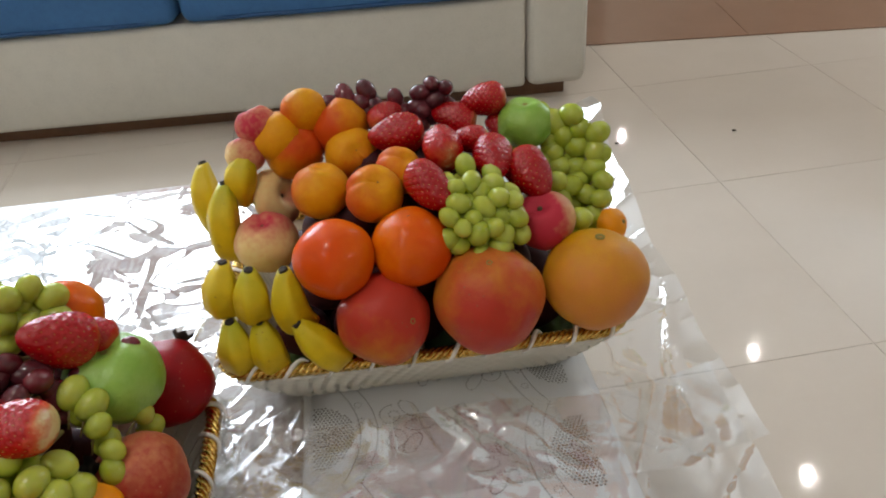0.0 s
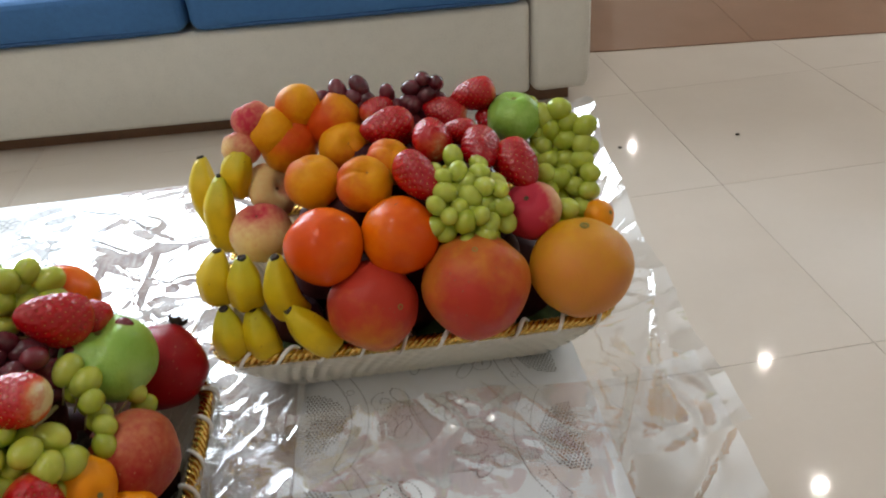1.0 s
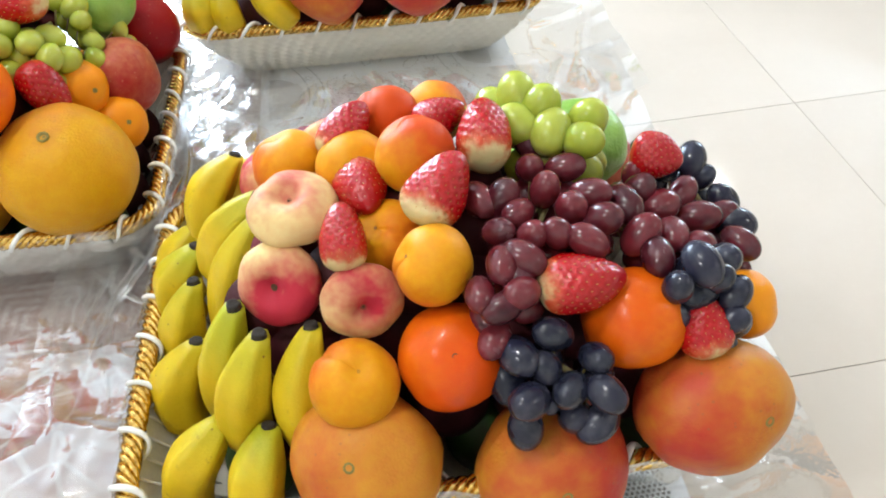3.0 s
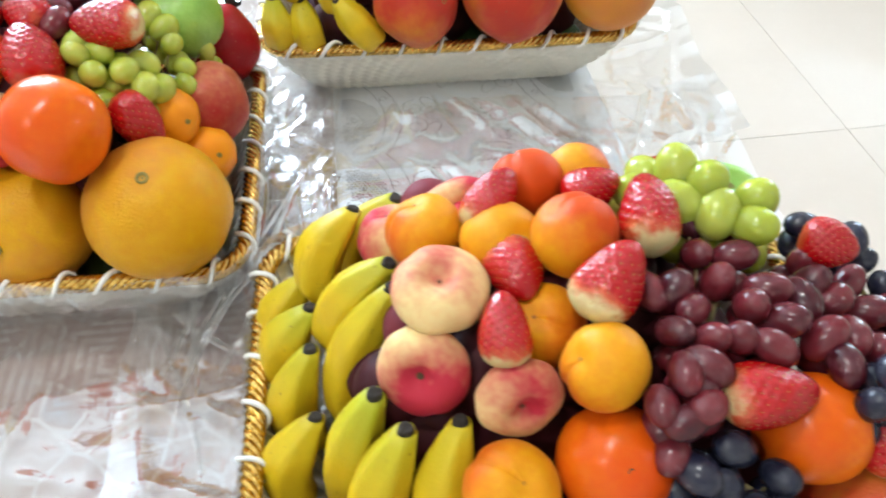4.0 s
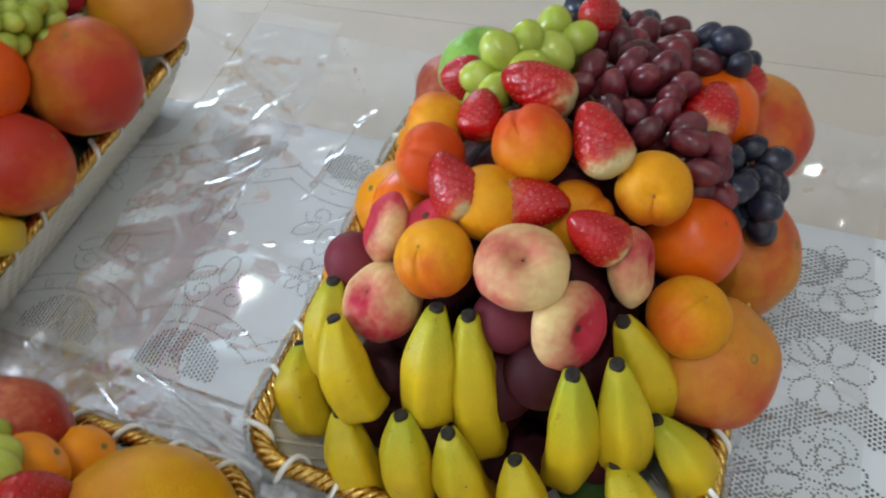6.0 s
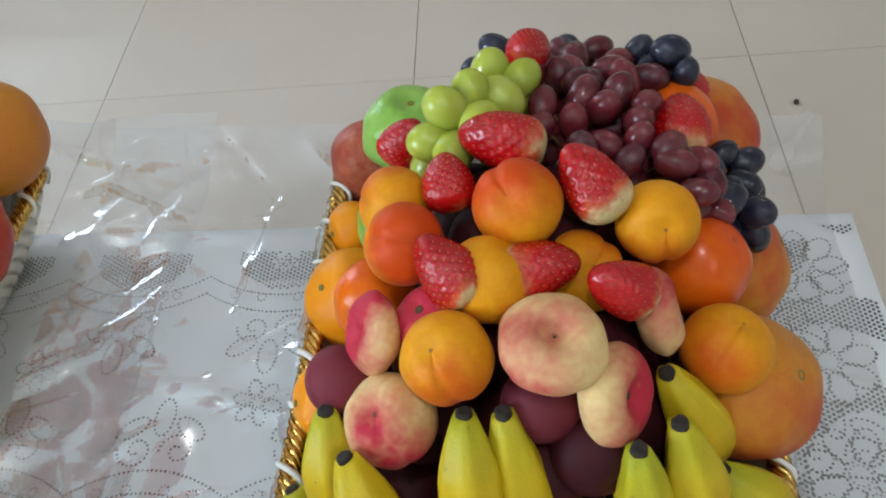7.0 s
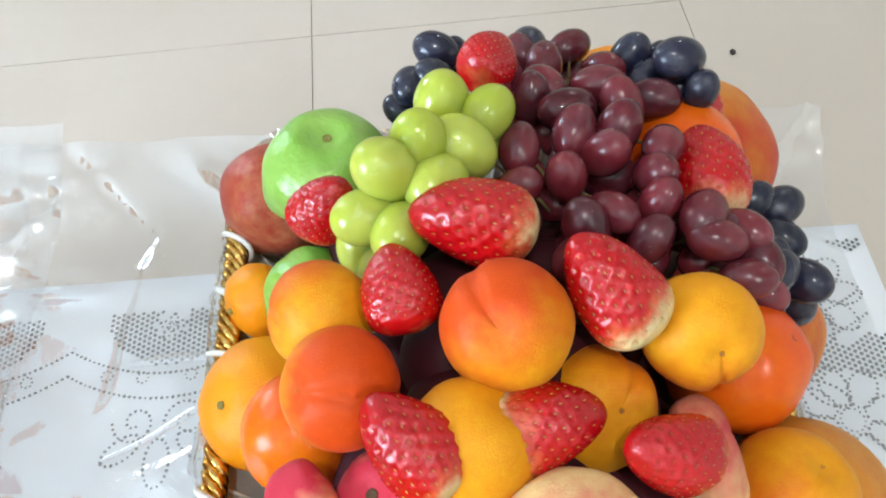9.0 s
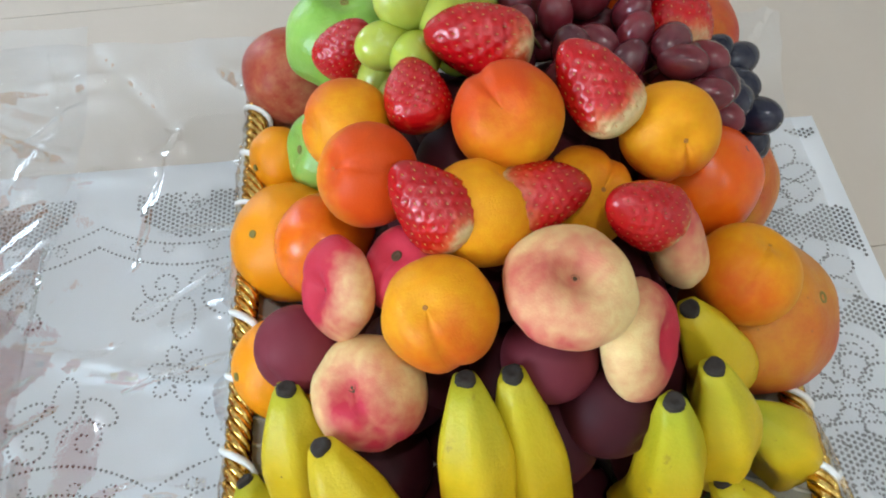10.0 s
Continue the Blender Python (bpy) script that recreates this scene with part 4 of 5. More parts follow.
KINDS = {
    "apricot": [skin_mesh("apricot", round_shape(0.95, 0.15, 0.30, 0.13, lumps=0.02 + 0.012 * k, seed=k), APRICOT) for k in range(3)],
    "flat_peach": [skin_mesh("flat_peach", round_shape(0.56, 0.33, 0.32, 0.06, foot=0.14, lumps=0.06, seed=k + 4), PEACH, 26, 40) for k in range(3)],
    "peach": [skin_mesh("peach", round_shape(0.93, 0.24, 0.34, 0.10, lumps=0.05, seed=k + 9), PEACH, 26, 40) for k in range(2)],
    "plum": [skin_mesh("plum", round_shape(0.95, 0.1, 0.25, 0.03, seed=2), PLUM)],
    "mandarin": [skin_mesh("mandarin", round_shape(0.86, 0.08, 0.3, lobes=9, lobe=0.012, lumps=0.04, seed=3), PEEL)],
    "orange": [skin_mesh("orange", round_shape(0.97, 0.06, 0.3, lobes=10, lobe=0.006, lumps=0.03, seed=5), PEEL)],
    "persimmon": [skin_mesh("persimmon", round_shape(1.0, 0.035, 0.25, lobes=4, lobe=0.018, lumps=0.04, seed=k + 6), PERSIMMON) for k in range(2)],
    "mango": [skin_mesh("mango", round_shape(0.96, 0.06, 0.3, lumps=0.07, seed=k + 7, bottom=1.06), MANGO, 32, 52) for k in range(2)],
    "grapefruit": [skin_mesh("grapefruit", round_shape(0.95, 0.05, 0.3, lumps=0.04, seed=k + 8), CITRUS_PALE) for k in range(2)],
    "guava": [skin_mesh("guava", round_shape(0.93, 0.24, 0.34, lobes=5, lobe=0.022, lumps=0.06, seed=1), GUAVA, 36, 60)],
    "pomegranate": [skin_mesh("pomegranate", round_shape(0.93, -0.06, 0.3, lobes=6, lobe=0.018, lumps=0.05, seed=k + 11), POMEGRANATE) for k in range(2)],
}
WORDS = {
    "apricot": ("ripe orange apricot with a red blush in the basket", "apricot"),
    "flat_peach": ("pale flat peach with a red blush and sunken middle", "peach"),
    "peach": ("white and red velvety peach in the fruit pile", "peach"),
    "plum": ("purple plum between other fruit, darkened where it fills gaps as shade", "plum"),
    "mandarin": ("small orange mandarin with dimpled peel", "mandarin"),
    "orange": ("orange with dimpled peel and green stem scar", "orange"),
    "persimmon": ("glossy deep orange persimmon resting in the basket", "persimmon"),
    "mango": ("large red and yellow round mango low in the basket", "mango"),
    "grapefruit": ("large yellow orange grapefruit low in the basket", "grapefruit"),
    "guava": ("bright green lobed guava in the fruit pile", "guava"),
    "pomegranate": ("red pomegranate with a dry crown in the pile", "pomegranate"),
}
counter = {"n": 0}


def disc_mesh(name, mat, rim=1.0, high=0.35):
    """A small stem scar: a low button with a raised ring."""
    loops = [[(r * math.cos(q), r * math.sin(q), z) for q in (2 * math.pi * k / 10 for k in range(10))] for r, z in ((1.0, -0.3), (1.0 * rim, high), (0.62, high), (0.5, 0.0), (0.2, 0.05))]
    me = mesh_from(name, *rings(loops))
    me.materials.append(mat)
    return me


SCAR = disc_mesh("stem_scar", NAVEL)
PIT = disc_mesh("stem_pit", HOLLOW, 1.0, 0.1)
PALE_PIT = disc_mesh("stem_pit", plain("apricot_stem_pit", (0.42, 0.15, 0.02), 0.7, 300.0, 0.4, 0.3, 0.001), 1.0, 0.1)


def crown_mesh():
    loops = []
    for z, r in ((-0.25, 0.85), (0.1, 0.7), (0.55, 0.95), (0.95, 1.25)):
        loops.append([(r * (1 + 0.1 * math.cos(6 * q)) * math.cos(q), r * math.sin(q), z + (0.25 * math.cos(6 * q) if z > 0.5 else 0)) for q in (2 * math.pi * k / 24 for k in range(24))])
    loops += [[(0.8 * x, 0.8 * y, z - 0.2) for x, y, z in loops[-1]], [(0.4 * x, 0.4 * y, 0.0) for x, y, z in loops[1]]]
    me = mesh_from("crown", *rings(loops))
    me.materials.append(STALK)
    return me


CROWN = crown_mesh()
# where the stem mark sits (share of the radius) and how wide it is
MARKS = {"apricot": (PALE_PIT, 0.80, 0.0011), "plum": (PIT, 0.84, 0.0016), "mandarin": (SCAR, 0.79, 0.0020), "orange": (SCAR, 0.915, 0.0022), "grapefruit": (SCAR, 0.905, 0.0046), "guava": (SCAR, 0.70, 0.0026), "pomegranate": (CROWN, 0.97, 0.0075),
         "flat_peach": (PIT, 0.245, 0.0027), "peach": (PIT, 0.70, 0.0026), "mango": (SCAR, 0.90, 0.0030), "persimmon": (PIT, 0.965, 0.0018)}
MARK_NAMES = {"apricot": "stem_pit", "plum": "stem_pit", "mandarin": "stem_scar", "orange": "stem_scar", "grapefruit": "stem_scar", "guava": "stem_scar", "pomegranate": "crown", "flat_peach": "stem_pit", "peach": "stem_pit", "mango": "stem_scar", "persimmon": "stem_pit"}


def fruit(kind, place, radius, axis, tone):
    counter["n"] += 1
    k = counter["n"]
    ob = tagged(new(kind, KINDS[kind][k % len(KINDS[kind])]), *WORDS[kind])
    grow = {"mango": 1.0, "flat_peach": 1.02}.get(kind, 1.03)
    ob.matrix_world = Matrix.Translation(place) @ aim(axis, k * 2.4) @ Matrix.Scale(radius * grow, 4)
    ob.color = (tone, (k * 0.37) % 1.0, 0.0, 1.0)
    if kind in MARKS:
        me, at, wide = MARKS[kind]
        mark = new(MARK_NAMES[kind], me)
        mark.parent = ob
        mark.matrix_basis = Matrix.Translation((0, 0, at)) @ Matrix.Scale(wide / radius, 4)
    return ob


def apricot(*args): return fruit("apricot", *args)
def flat_peach(*args): return fruit("flat_peach", *args)
def peach(*args): return fruit("peach", *args)
def plum(*args): return fruit("plum", *args)
def mandarin(*args): return fruit("mandarin", *args)
def orange(*args): return fruit("orange", *args)
def persimmon(*args): return fruit("persimmon", *args)
def mango(*args): return fruit("mango", *args)
def long_mango(place, radius, half_length, axis, tone):
    """A mango lying lengthwise along its basket."""
    ob = fruit("mango", place, radius, axis, tone)
    ob.matrix_world = Matrix.Translation(place) @ Matrix.Diagonal((half_length / radius, 1, 1, 1)) @ Matrix.Translation(-Vector(place)) @ ob.matrix_world
    return ob
def grapefruit(*args): return fruit("grapefruit", *args)
def guava(*args): return fruit("guava", *args)
def pomegranate(*args): return fruit("pomegranate", *args)


# strawberry: z runs from the tip (0) to the cut shoulder (1)
def strawberry_meshes(seed):
    def width(s):
        if s < 0.66:
            return 0.44 * math.sin(math.pi / 2 * s / 0.66) ** 0.56
        return 0.44 * (1 - ((s - 0.66) / 0.345) ** 2.4) ** 0.5
    def shape(p, q):
        s = p / math.pi
        v = width(s) * (1 + 0.10 * noise.noise(Vector((math.cos(q), math.sin(q), s * 2 + seed * 3))))
        return Vector((v * math.cos(q) * 1.06, v * math.sin(q) * 0.95, s))
    spots, shapes = [], []
    for k in range(150):
        s = 0.06 + 0.80 * ((k + 0.5) / 150) ** 0.75
        q = k * 2.39996
        p = shape(s * math.pi, q)
        nrm = Vector((math.cos(q), math.sin(q), 0.5 * (0.5 - s))).normalized()
        spots.append(p)
        side = nrm.cross(Vector((0, 0, 1))).normalized()
        up = side.cross(nrm)
        p = p - nrm * 0.016
        verts = [p + up * 0.019, p + side * 0.0085, p - up * 0.019, p - side * 0.0085, p + nrm * 0.009]
        shapes.append((verts, [(0, 4, 1), (1, 4, 2), (2, 4, 3), (3, 4, 0)]))
    spots = np.array(spots)
    def dented(p, q):
        v = shape(p, q)
        d2 = ((spots - np.array(v)) ** 2).sum(1).min()
        r = 1 - 0.12 * math.exp(-d2 / 0.0008)
        return (v.x * r, v.y * r, v.z)
    body = skin_mesh("strawberry", dented, STRAWBERRY, 48, 60)
    seeds = mesh_from("seed_speckle", *join_shapes(shapes))
    seeds.materials.append(SEED)
    return body, seeds


STRAWBERRIES = [strawberry_meshes(k) for k in range(3)]


def strawberry(tip, base, tone=None):
    counter["n"] += 1
    k = counter["n"]
    body, seeds = STRAWBERRIES[k % 3]
    tip, base = Vector(tip), Vector(base)
    length = min(0.060, max(0.034, (base - tip).length * 1.08))
    middle, d = (tip + base) / 2, (base - tip).normalized()
    ob = tagged(new("strawberry", body), "red strawberry with pale cut shoulder and yellow seeds", "strawberry")
    thick = max(0.0155 / 0.45, 0.80 * length)
    ob.matrix_world = Matrix.Translation(middle - d * length / 2) @ aim(d, k * 1.7) @ Matrix.Diagonal((thick, thick, length, 1))
    ob.color = (tone if tone is not None else 0.05 + 0.70 * ((k * 0.618) % 1.0), 0, 0, 1)
    tagged(part("seed_speckle", seeds, None, ob, "small yellow seeds"), kind="stuff")
    return ob


# banana: built along z from the blossom end (0) to the stalk (1), bent in x
def banana_meshes(seed):
    loops, n = [], 18
    for a in range(n + 1):
        s = a / n
        w = 0.19 * min(1.0, (s / 0.16) ** 0.5 if s < 0.16 else 1.0) * (1.0 if s < 0.62 else 1 - 0.62 * ((s - 0.62) / 0.38) ** 1.7)
        bend = 0.16 * (1 - (2 * s - 1) ** 2)
        loops.append([((w * (1 + 0.075 * math.cos(5 * q + seed))) * math.cos(q) + bend, (w * (1 + 0.075 * math.cos(5 * q + seed))) * math.sin(q), s) for q in (2 * math.pi * b / 25 for b in range(25))])
    body = mesh_from("banana", *rings(loops))
    body.materials.append(BANANA)
    tip = [[(r * math.cos(q) * (1 + 0.12 * math.sin(3 * q + seed)), r * math.sin(q), z) for q in (2 * math.pi * b / 12 for b in range(12))] for r, z in ((0.064, 0.985), (0.048, 1.012), (0.052, 1.026), (0.036, 1.034), (0.018, 1.026))]
    stalk = mesh_from("stalk_end", *rings(tip))
    stalk.materials.append(STALK)
    return body, stalk


BANANAS = [banana_meshes(k * 1.3) for k in range(3)]


def banana(tip, base, outward, least=0.074):
    counter["n"] += 1
    k = counter["n"]
    body, stalk = BANANAS[k % 3]
    tip, base = Vector(tip), Vector(base)
    d = (tip - base).normalized()
    length = max(least, (tip - base).length)
    base = tip - d * length
    side = Vector(outward) - d * d.dot(Vector(outward))
    side.normalize()
    m = Matrix((side, d.cross(side), d)).transposed().to_4x4()
    ob = tagged(new("banana", body), "short yellow banana with green neck and dark stalk end", "banana", "bananas standing at the basket end")
    wide = 0.087
    ob.matrix_world = Matrix.Translation(base) @ m @ Matrix.Diagonal((wide, wide, length * 0.97, 1))
    ob.color = (0.25 + 0.75 * ((k * 0.618) % 1.0), 0, 0, 1)
    part("stalk_end", stalk, None, ob, "dark dry stalk end")
    return ob


def grape_mesh(name, mat, long):
    me = skin_mesh(name, lambda p, q: (math.sin(p) * math.cos(q), math.sin(p) * math.sin(q), long * math.cos(p)), mat, 16, 24)
    return me


GRAPE = {"green": grape_mesh("grape", GRAPES["green"], 1.25), "red": grape_mesh("grape", GRAPES["red"], 1.42), "black": grape_mesh("grape", GRAPES["black"], 1.35)}


def grape_bunch(kind, radius, places):
    """A bunch: a stem with a twig to every grape. Hidden grapes lie under those given."""
    rng = random.Random(len(places) * 31 + int(places[0][0] * 900))
    middle = sum((Vector(p) for p in places), Vector()) / len(places)
    bunch = tagged(new("grape_bunch"), {"green": "bunch of pale green grapes", "red": "bunch of dusky red grapes", "black": "bunch of blue black grapes"}[kind] + " draped over the fruit pile", "grapes")
    bunch.location = middle - Vector((0, 0, 0.02))
    core = bunch.location
    shapes = []
    for p in places:
        p = Vector(p)
        outward = (p - core).normalized()
        for deep in (0, 1):
            q = p - outward * 0.0 if not deep else p - Vector((0, 0, 1)) * radius * 2.1 + Vector((rng.uniform(-1, 1), rng.uniform(-1, 1), 0)) * radius * 0.55
            g = new("grape", GRAPE[kind])
            g.parent = bunch
            r = radius * rng.uniform(0.88, 1.12)
            d = (outward + Vector((rng.gauss(0, 1.1), rng.gauss(0, 1.1), rng.gauss(0, 0.5)))).normalized()
            g.matrix_basis = Matrix.Translation(q - core) @ aim(d) @ Matrix.Scale(r, 4)
        a, b = p - core - outward * radius * 0.6, (p - core) * 0.62 - Vector((0, 0, 0.008))
        shapes.append(tube([a, (a + b) / 2 + Vector((0, 0, 0.002)), b], 0.0008, 5))
    ends = [Vector(places[0]) - core, Vector(places[len(places) // 2]) - core, Vector(places[-1]) - core]
    shapes.append(tube([v * 0.5 for v in ends], 0.0018, 6))
    tagged(part("stem", mesh_from("stem", *join_shapes(shapes)), GRAPE_STEM, bunch, "thin green brown stem"), kind="stuff")
    return bunch


# ---- basket beside the table edge, banana end ----
apricot((0.211, 0.159, 0.641), 0.0248, (-0.52, 0.21, 0.83), 0.75)
apricot((0.213, 0.081, 0.622), 0.0230, (-0.80, -0.10, 0.60), 0.12)
apricot((0.196, 0.224, 0.624), 0.0235, (-0.25, 0.74, 0.62), 0.85)
apricot((0.231, 0.234, 0.618), 0.0228, (-0.41, 0.82, 0.41), 0.45)
apricot((0.128, 0.195, 0.614), 0.0244, (-0.30, 0.30, 0.90), 0.15)
apricot((0.161, 0.042, 0.572), 0.0256, (0.21, -0.31, 0.93), 0.1)
apricot((0.172, 0.174, 0.623), 0.0245, (0.37, -0.53, 0.76), 0.1)
apricot((0.190, 0.124, 0.604), 0.0245, (-0.39, -0.33, 0.86), 0.1)
flat_peach((0.132, 0.140, 0.624), 0.0280, (-0.06, -0.10, 0.99), 0.36)
flat_peach((0.120, 0.107, 0.593), 0.0269, (-0.35, -0.80, 0.48), 0.62)
flat_peach((0.170, 0.082, 0.597), 0.0248, (0.11, -0.95, 0.25), 0.36)
flat_peach((0.152, 0.241, 0.598), 0.0236, (-0.30, 0.81, 0.51), 0.8)
peach((0.110, 0.229, 0.575), 0.0259, (-0.21, 0.31, 0.93), 0.25)
plum((0.135, 0.262, 0.572), 0.0210, (-0.81, 0.53, 0.26), 0.9)
plum((0.120, 0.146, 0.580), 0.0219, (0.75, 0.11, 0.65), 0.8)
plum((0.102, 0.118, 0.560), 0.0240, (-0.85, -0.47, 0.22), 0.5)
plum((0.097, 0.147, 0.538), 0.0260, (-0.90, 0.21, 0.39), 0.5)
peach((0.157, 0.206, 0.601), 0.0220, (0.00, 0.41, 0.91), 0.9)
mandarin((0.300, 0.292, 0.509), 0.0217, (-0.51, 0.81, 0.30), 0.5)
orange((0.237, 0.282, 0.507), 0.0357, (-0.30, 0.51, 0.81), 0.5)
orange((0.154, 0.283, 0.508), 0.0280, (-0.32, 0.85, 0.42), 0.5)
persimmon((0.204, 0.253, 0.552), 0.0280, (-0.21, 0.93, 0.31), 0.2)
guava((0.343, 0.242, 0.571), 0.0350, (0.10, -0.10, 0.99), 0.5)
guava((0.286, 0.256, 0.533), 0.0277, (-0.30, 0.81, 0.51), 0.5)
pomegranate((0.373, 0.285, 0.507), 0.0364, (-0.72, 0.62, -0.31), 0.5)
persimmon((0.219, 0.052, 0.573), 0.0311, (0.00, -0.60, 0.80), 0.8)
persimmon((0.328, 0.057, 0.584), 0.0300, (0.31, -0.62, 0.72), 0.4)
long_mango((0.162, 0.020, 0.525), 0.0405, 0.0490, (-0.20, -0.59, 0.78), 0.30)
long_mango((0.274, 0.012, 0.502), 0.0420, 0.0515, (0.00, -0.85, 0.53), 0.55)
long_mango((0.377, 0.025, 0.531), 0.0420, 0.0520, (0.42, -0.74, 0.53), 0.30)
mandarin((0.412, 0.078, 0.558), 0.0220, (0.96, -0.15, 0.22), 0.5)
strawberry((0.182, 0.210, 0.647), (0.155, 0.183, 0.628), 0.55)
strawberry((0.180, 0.126, 0.629), (0.172, 0.167, 0.628), 0.95)
strawberry((0.163, 0.120, 0.641), (0.163, 0.089, 0.618), 0.65)
strawberry((0.236, 0.132, 0.659), (0.208, 0.105, 0.634), 0.95)
strawberry((0.258, 0.193, 0.651), (0.254, 0.145, 0.640), 0.70)
strawberry((0.247, 0.203, 0.644), (0.215, 0.197, 0.632), 0.00)
strawberry((0.293, 0.226, 0.627), (0.289, 0.245, 0.597), 0.40)
strawberry((0.318, 0.059, 0.620), (0.271, 0.060, 0.615), 0.55)
strawberry((0.379, 0.146, 0.625), (0.355, 0.162, 0.623), 0.00)
strawberry((0.362, 0.059, 0.600), (0.368, 0.031, 0.573), 0.70)
grape_bunch('red', 0.0098, [(0.259, 0.121, 0.630), (0.246, 0.124, 0.629), (0.267, 0.108, 0.630), (0.253, 0.095, 0.629), (0.271, 0.088, 0.630), (0.286, 0.087, 0.630), (0.263, 0.071, 0.630), (0.250, 0.068, 0.630), (0.282, 0.148, 0.630), (0.304, 0.145, 0.630), (0.287, 0.126, 0.630), (0.286, 0.175, 0.630), (0.313, 0.172, 0.628), (0.313, 0.119, 0.629), (0.336, 0.118, 0.619), (0.236, 0.056, 0.621), (0.247, 0.047, 0.618), (0.259, 0.053, 0.622), (0.257, 0.064, 0.623)])
grape_bunch('red', 0.0098, [(0.338, 0.091, 0.618), (0.350, 0.134, 0.613), (0.364, 0.126, 0.607), (0.361, 0.098, 0.608), (0.389, 0.122, 0.597), (0.410, 0.132, 0.587), (0.378, 0.092, 0.601), (0.412, 0.104, 0.587), (0.343, 0.074, 0.616), (0.354, 0.152, 0.611), (0.386, 0.145, 0.598), (0.302, 0.080, 0.629), (0.315, 0.098, 0.627), (0.299, 0.107, 0.630)])
grape_bunch('green', 0.0136, [(0.326, 0.179, 0.639), (0.318, 0.159, 0.639), (0.297, 0.190, 0.646), (0.300, 0.171, 0.639), (0.284, 0.204, 0.646), (0.281, 0.183, 0.638), (0.270, 0.214, 0.632), (0.261, 0.199, 0.632)])
grape_bunch('black', 0.0104, [(0.275, 0.041, 0.598), (0.254, 0.033, 0.592), (0.269, 0.027, 0.585), (0.298, 0.029, 0.587), (0.281, 0.016, 0.578), (0.257, 0.012, 0.578), (0.300, 0.011, 0.578)])
grape_bunch('black', 0.0102, [(0.405, 0.180, 0.596), (0.410, 0.171, 0.586), (0.420, 0.151, 0.582), (0.419, 0.127, 0.582), (0.379, 0.196, 0.597), (0.385, 0.182, 0.595), (0.368, 0.069, 0.602)])
grape_bunch('black', 0.0100, [(0.373, 0.057, 0.611), (0.386, 0.055, 0.597), (0.381, 0.043, 0.589), (0.385, 0.077, 0.603), (0.347, 0.050, 0.615), (0.363, 0.059, 0.622)])
banana((0.092, 0.097, 0.591), (0.079, 0.098, 0.460), (-0.78, -0.49, 0.39))
banana((0.108, 0.075, 0.588), (0.093, 0.062, 0.481), (-0.78, -0.49, 0.39))
banana((0.138, 0.079, 0.586), (0.137, 0.045, 0.492), (-0.78, -0.49, 0.39))
banana((0.105, 0.186, 0.600), (0.067, 0.183, 0.515), (-0.89, -0.11, 0.44))
banana((0.106, 0.166, 0.600), (0.074, 0.147, 0.474), (-0.89, -0.11, 0.44))
banana((0.083, 0.249, 0.589), (0.056, 0.220, 0.520), (-0.89, -0.11, 0.44))
banana((0.113, 0.266, 0.581), (0.084, 0.264, 0.498), (-0.89, -0.11, 0.44))
banana((0.045, 0.239, 0.535), (0.032, 0.221, 0.490), (-0.89, -0.11, 0.44))
banana((0.050, 0.194, 0.552), (0.033, 0.181, 0.482), (-0.89, -0.11, 0.44))
banana((0.050, 0.163, 0.548), (0.045, 0.143, 0.455), (-0.89, -0.11, 0.44))
banana((0.053, 0.121, 0.533), (0.037, 0.097, 0.460), (-0.89, -0.11, 0.44))
banana((0.092, 0.299, 0.514), (0.063, 0.277, 0.480), (-0.87, 0.22, 0.44))
banana((0.074, 0.062, 0.525), (0.050, 0.044, 0.480), (-0.67, -0.67, 0.33))
banana((0.105, 0.046, 0.536), (0.094, 0.018, 0.480), (-0.42, -0.85, 0.32))
# ---- basket in the middle of the table ----
grapefruit((-0.069, 0.309, 0.543), 0.0536, (0.05, -0.36, 0.93), 0.3)
grapefruit((-0.177, 0.319, 0.523), 0.0488, (-0.13, -0.91, 0.39), 0.2)
mango((-0.273, 0.323, 0.519), 0.0456, (-0.10, -0.40, 0.91), 0.8)
persimmon((-0.123, 0.315, 0.618), 0.0367, (0.00, -0.32, 0.95), 0.7)
persimmon((-0.229, 0.344, 0.598), 0.0380, (-0.21, -0.31, 0.93), 0.8)
persimmon((-0.276, 0.342, 0.592), 0.0360, (-0.21, -0.31, 0.93), 0.8)
flat_peach((-0.176, 0.341, 0.601), 0.0273, (0.87, -0.39, 0.29), 0.7)
apricot((-0.194, 0.384, 0.636), 0.0273, (-0.11, -0.53, 0.84), 0.3)
apricot((-0.247, 0.374, 0.628), 0.0290, (-0.15, -0.27, 0.95), 0.85)
apricot((-0.260, 0.437, 0.637), 0.0270, (0.39, 0.29, 0.87), 0.6)
mandarin((-0.042, 0.384, 0.534), 0.0235, (0.63, -0.64, 0.43), 0.5)
mandarin((-0.064, 0.385, 0.572), 0.0236, (0.81, -0.55, 0.19), 0.5)
pomegranate((-0.046, 0.430, 0.551), 0.0375, (-0.64, -0.21, 0.74), 0.3)
pomegranate((-0.051, 0.555, 0.534), 0.0405, (0.36, 0.60, 0.72), 0.9)
guava((-0.068, 0.499, 0.598), 0.0381, (0.00, 0.00, 1.00), 0.5)
persimmon((-0.112, 0.551, 0.626), 0.0300, (0.23, 0.56, 0.80), 0.5)
apricot((-0.255, 0.516, 0.644), 0.0260, (0.35, 0.33, 0.88), 0.4)
strawberry((-0.258, 0.414, 0.643), (-0.212, 0.437, 0.656), 0.60)
strawberry((-0.239, 0.450, 0.698), (-0.261, 0.427, 0.666), 0.60)
strawberry((-0.190, 0.526, 0.649), (-0.142, 0.522, 0.636), 0.1)
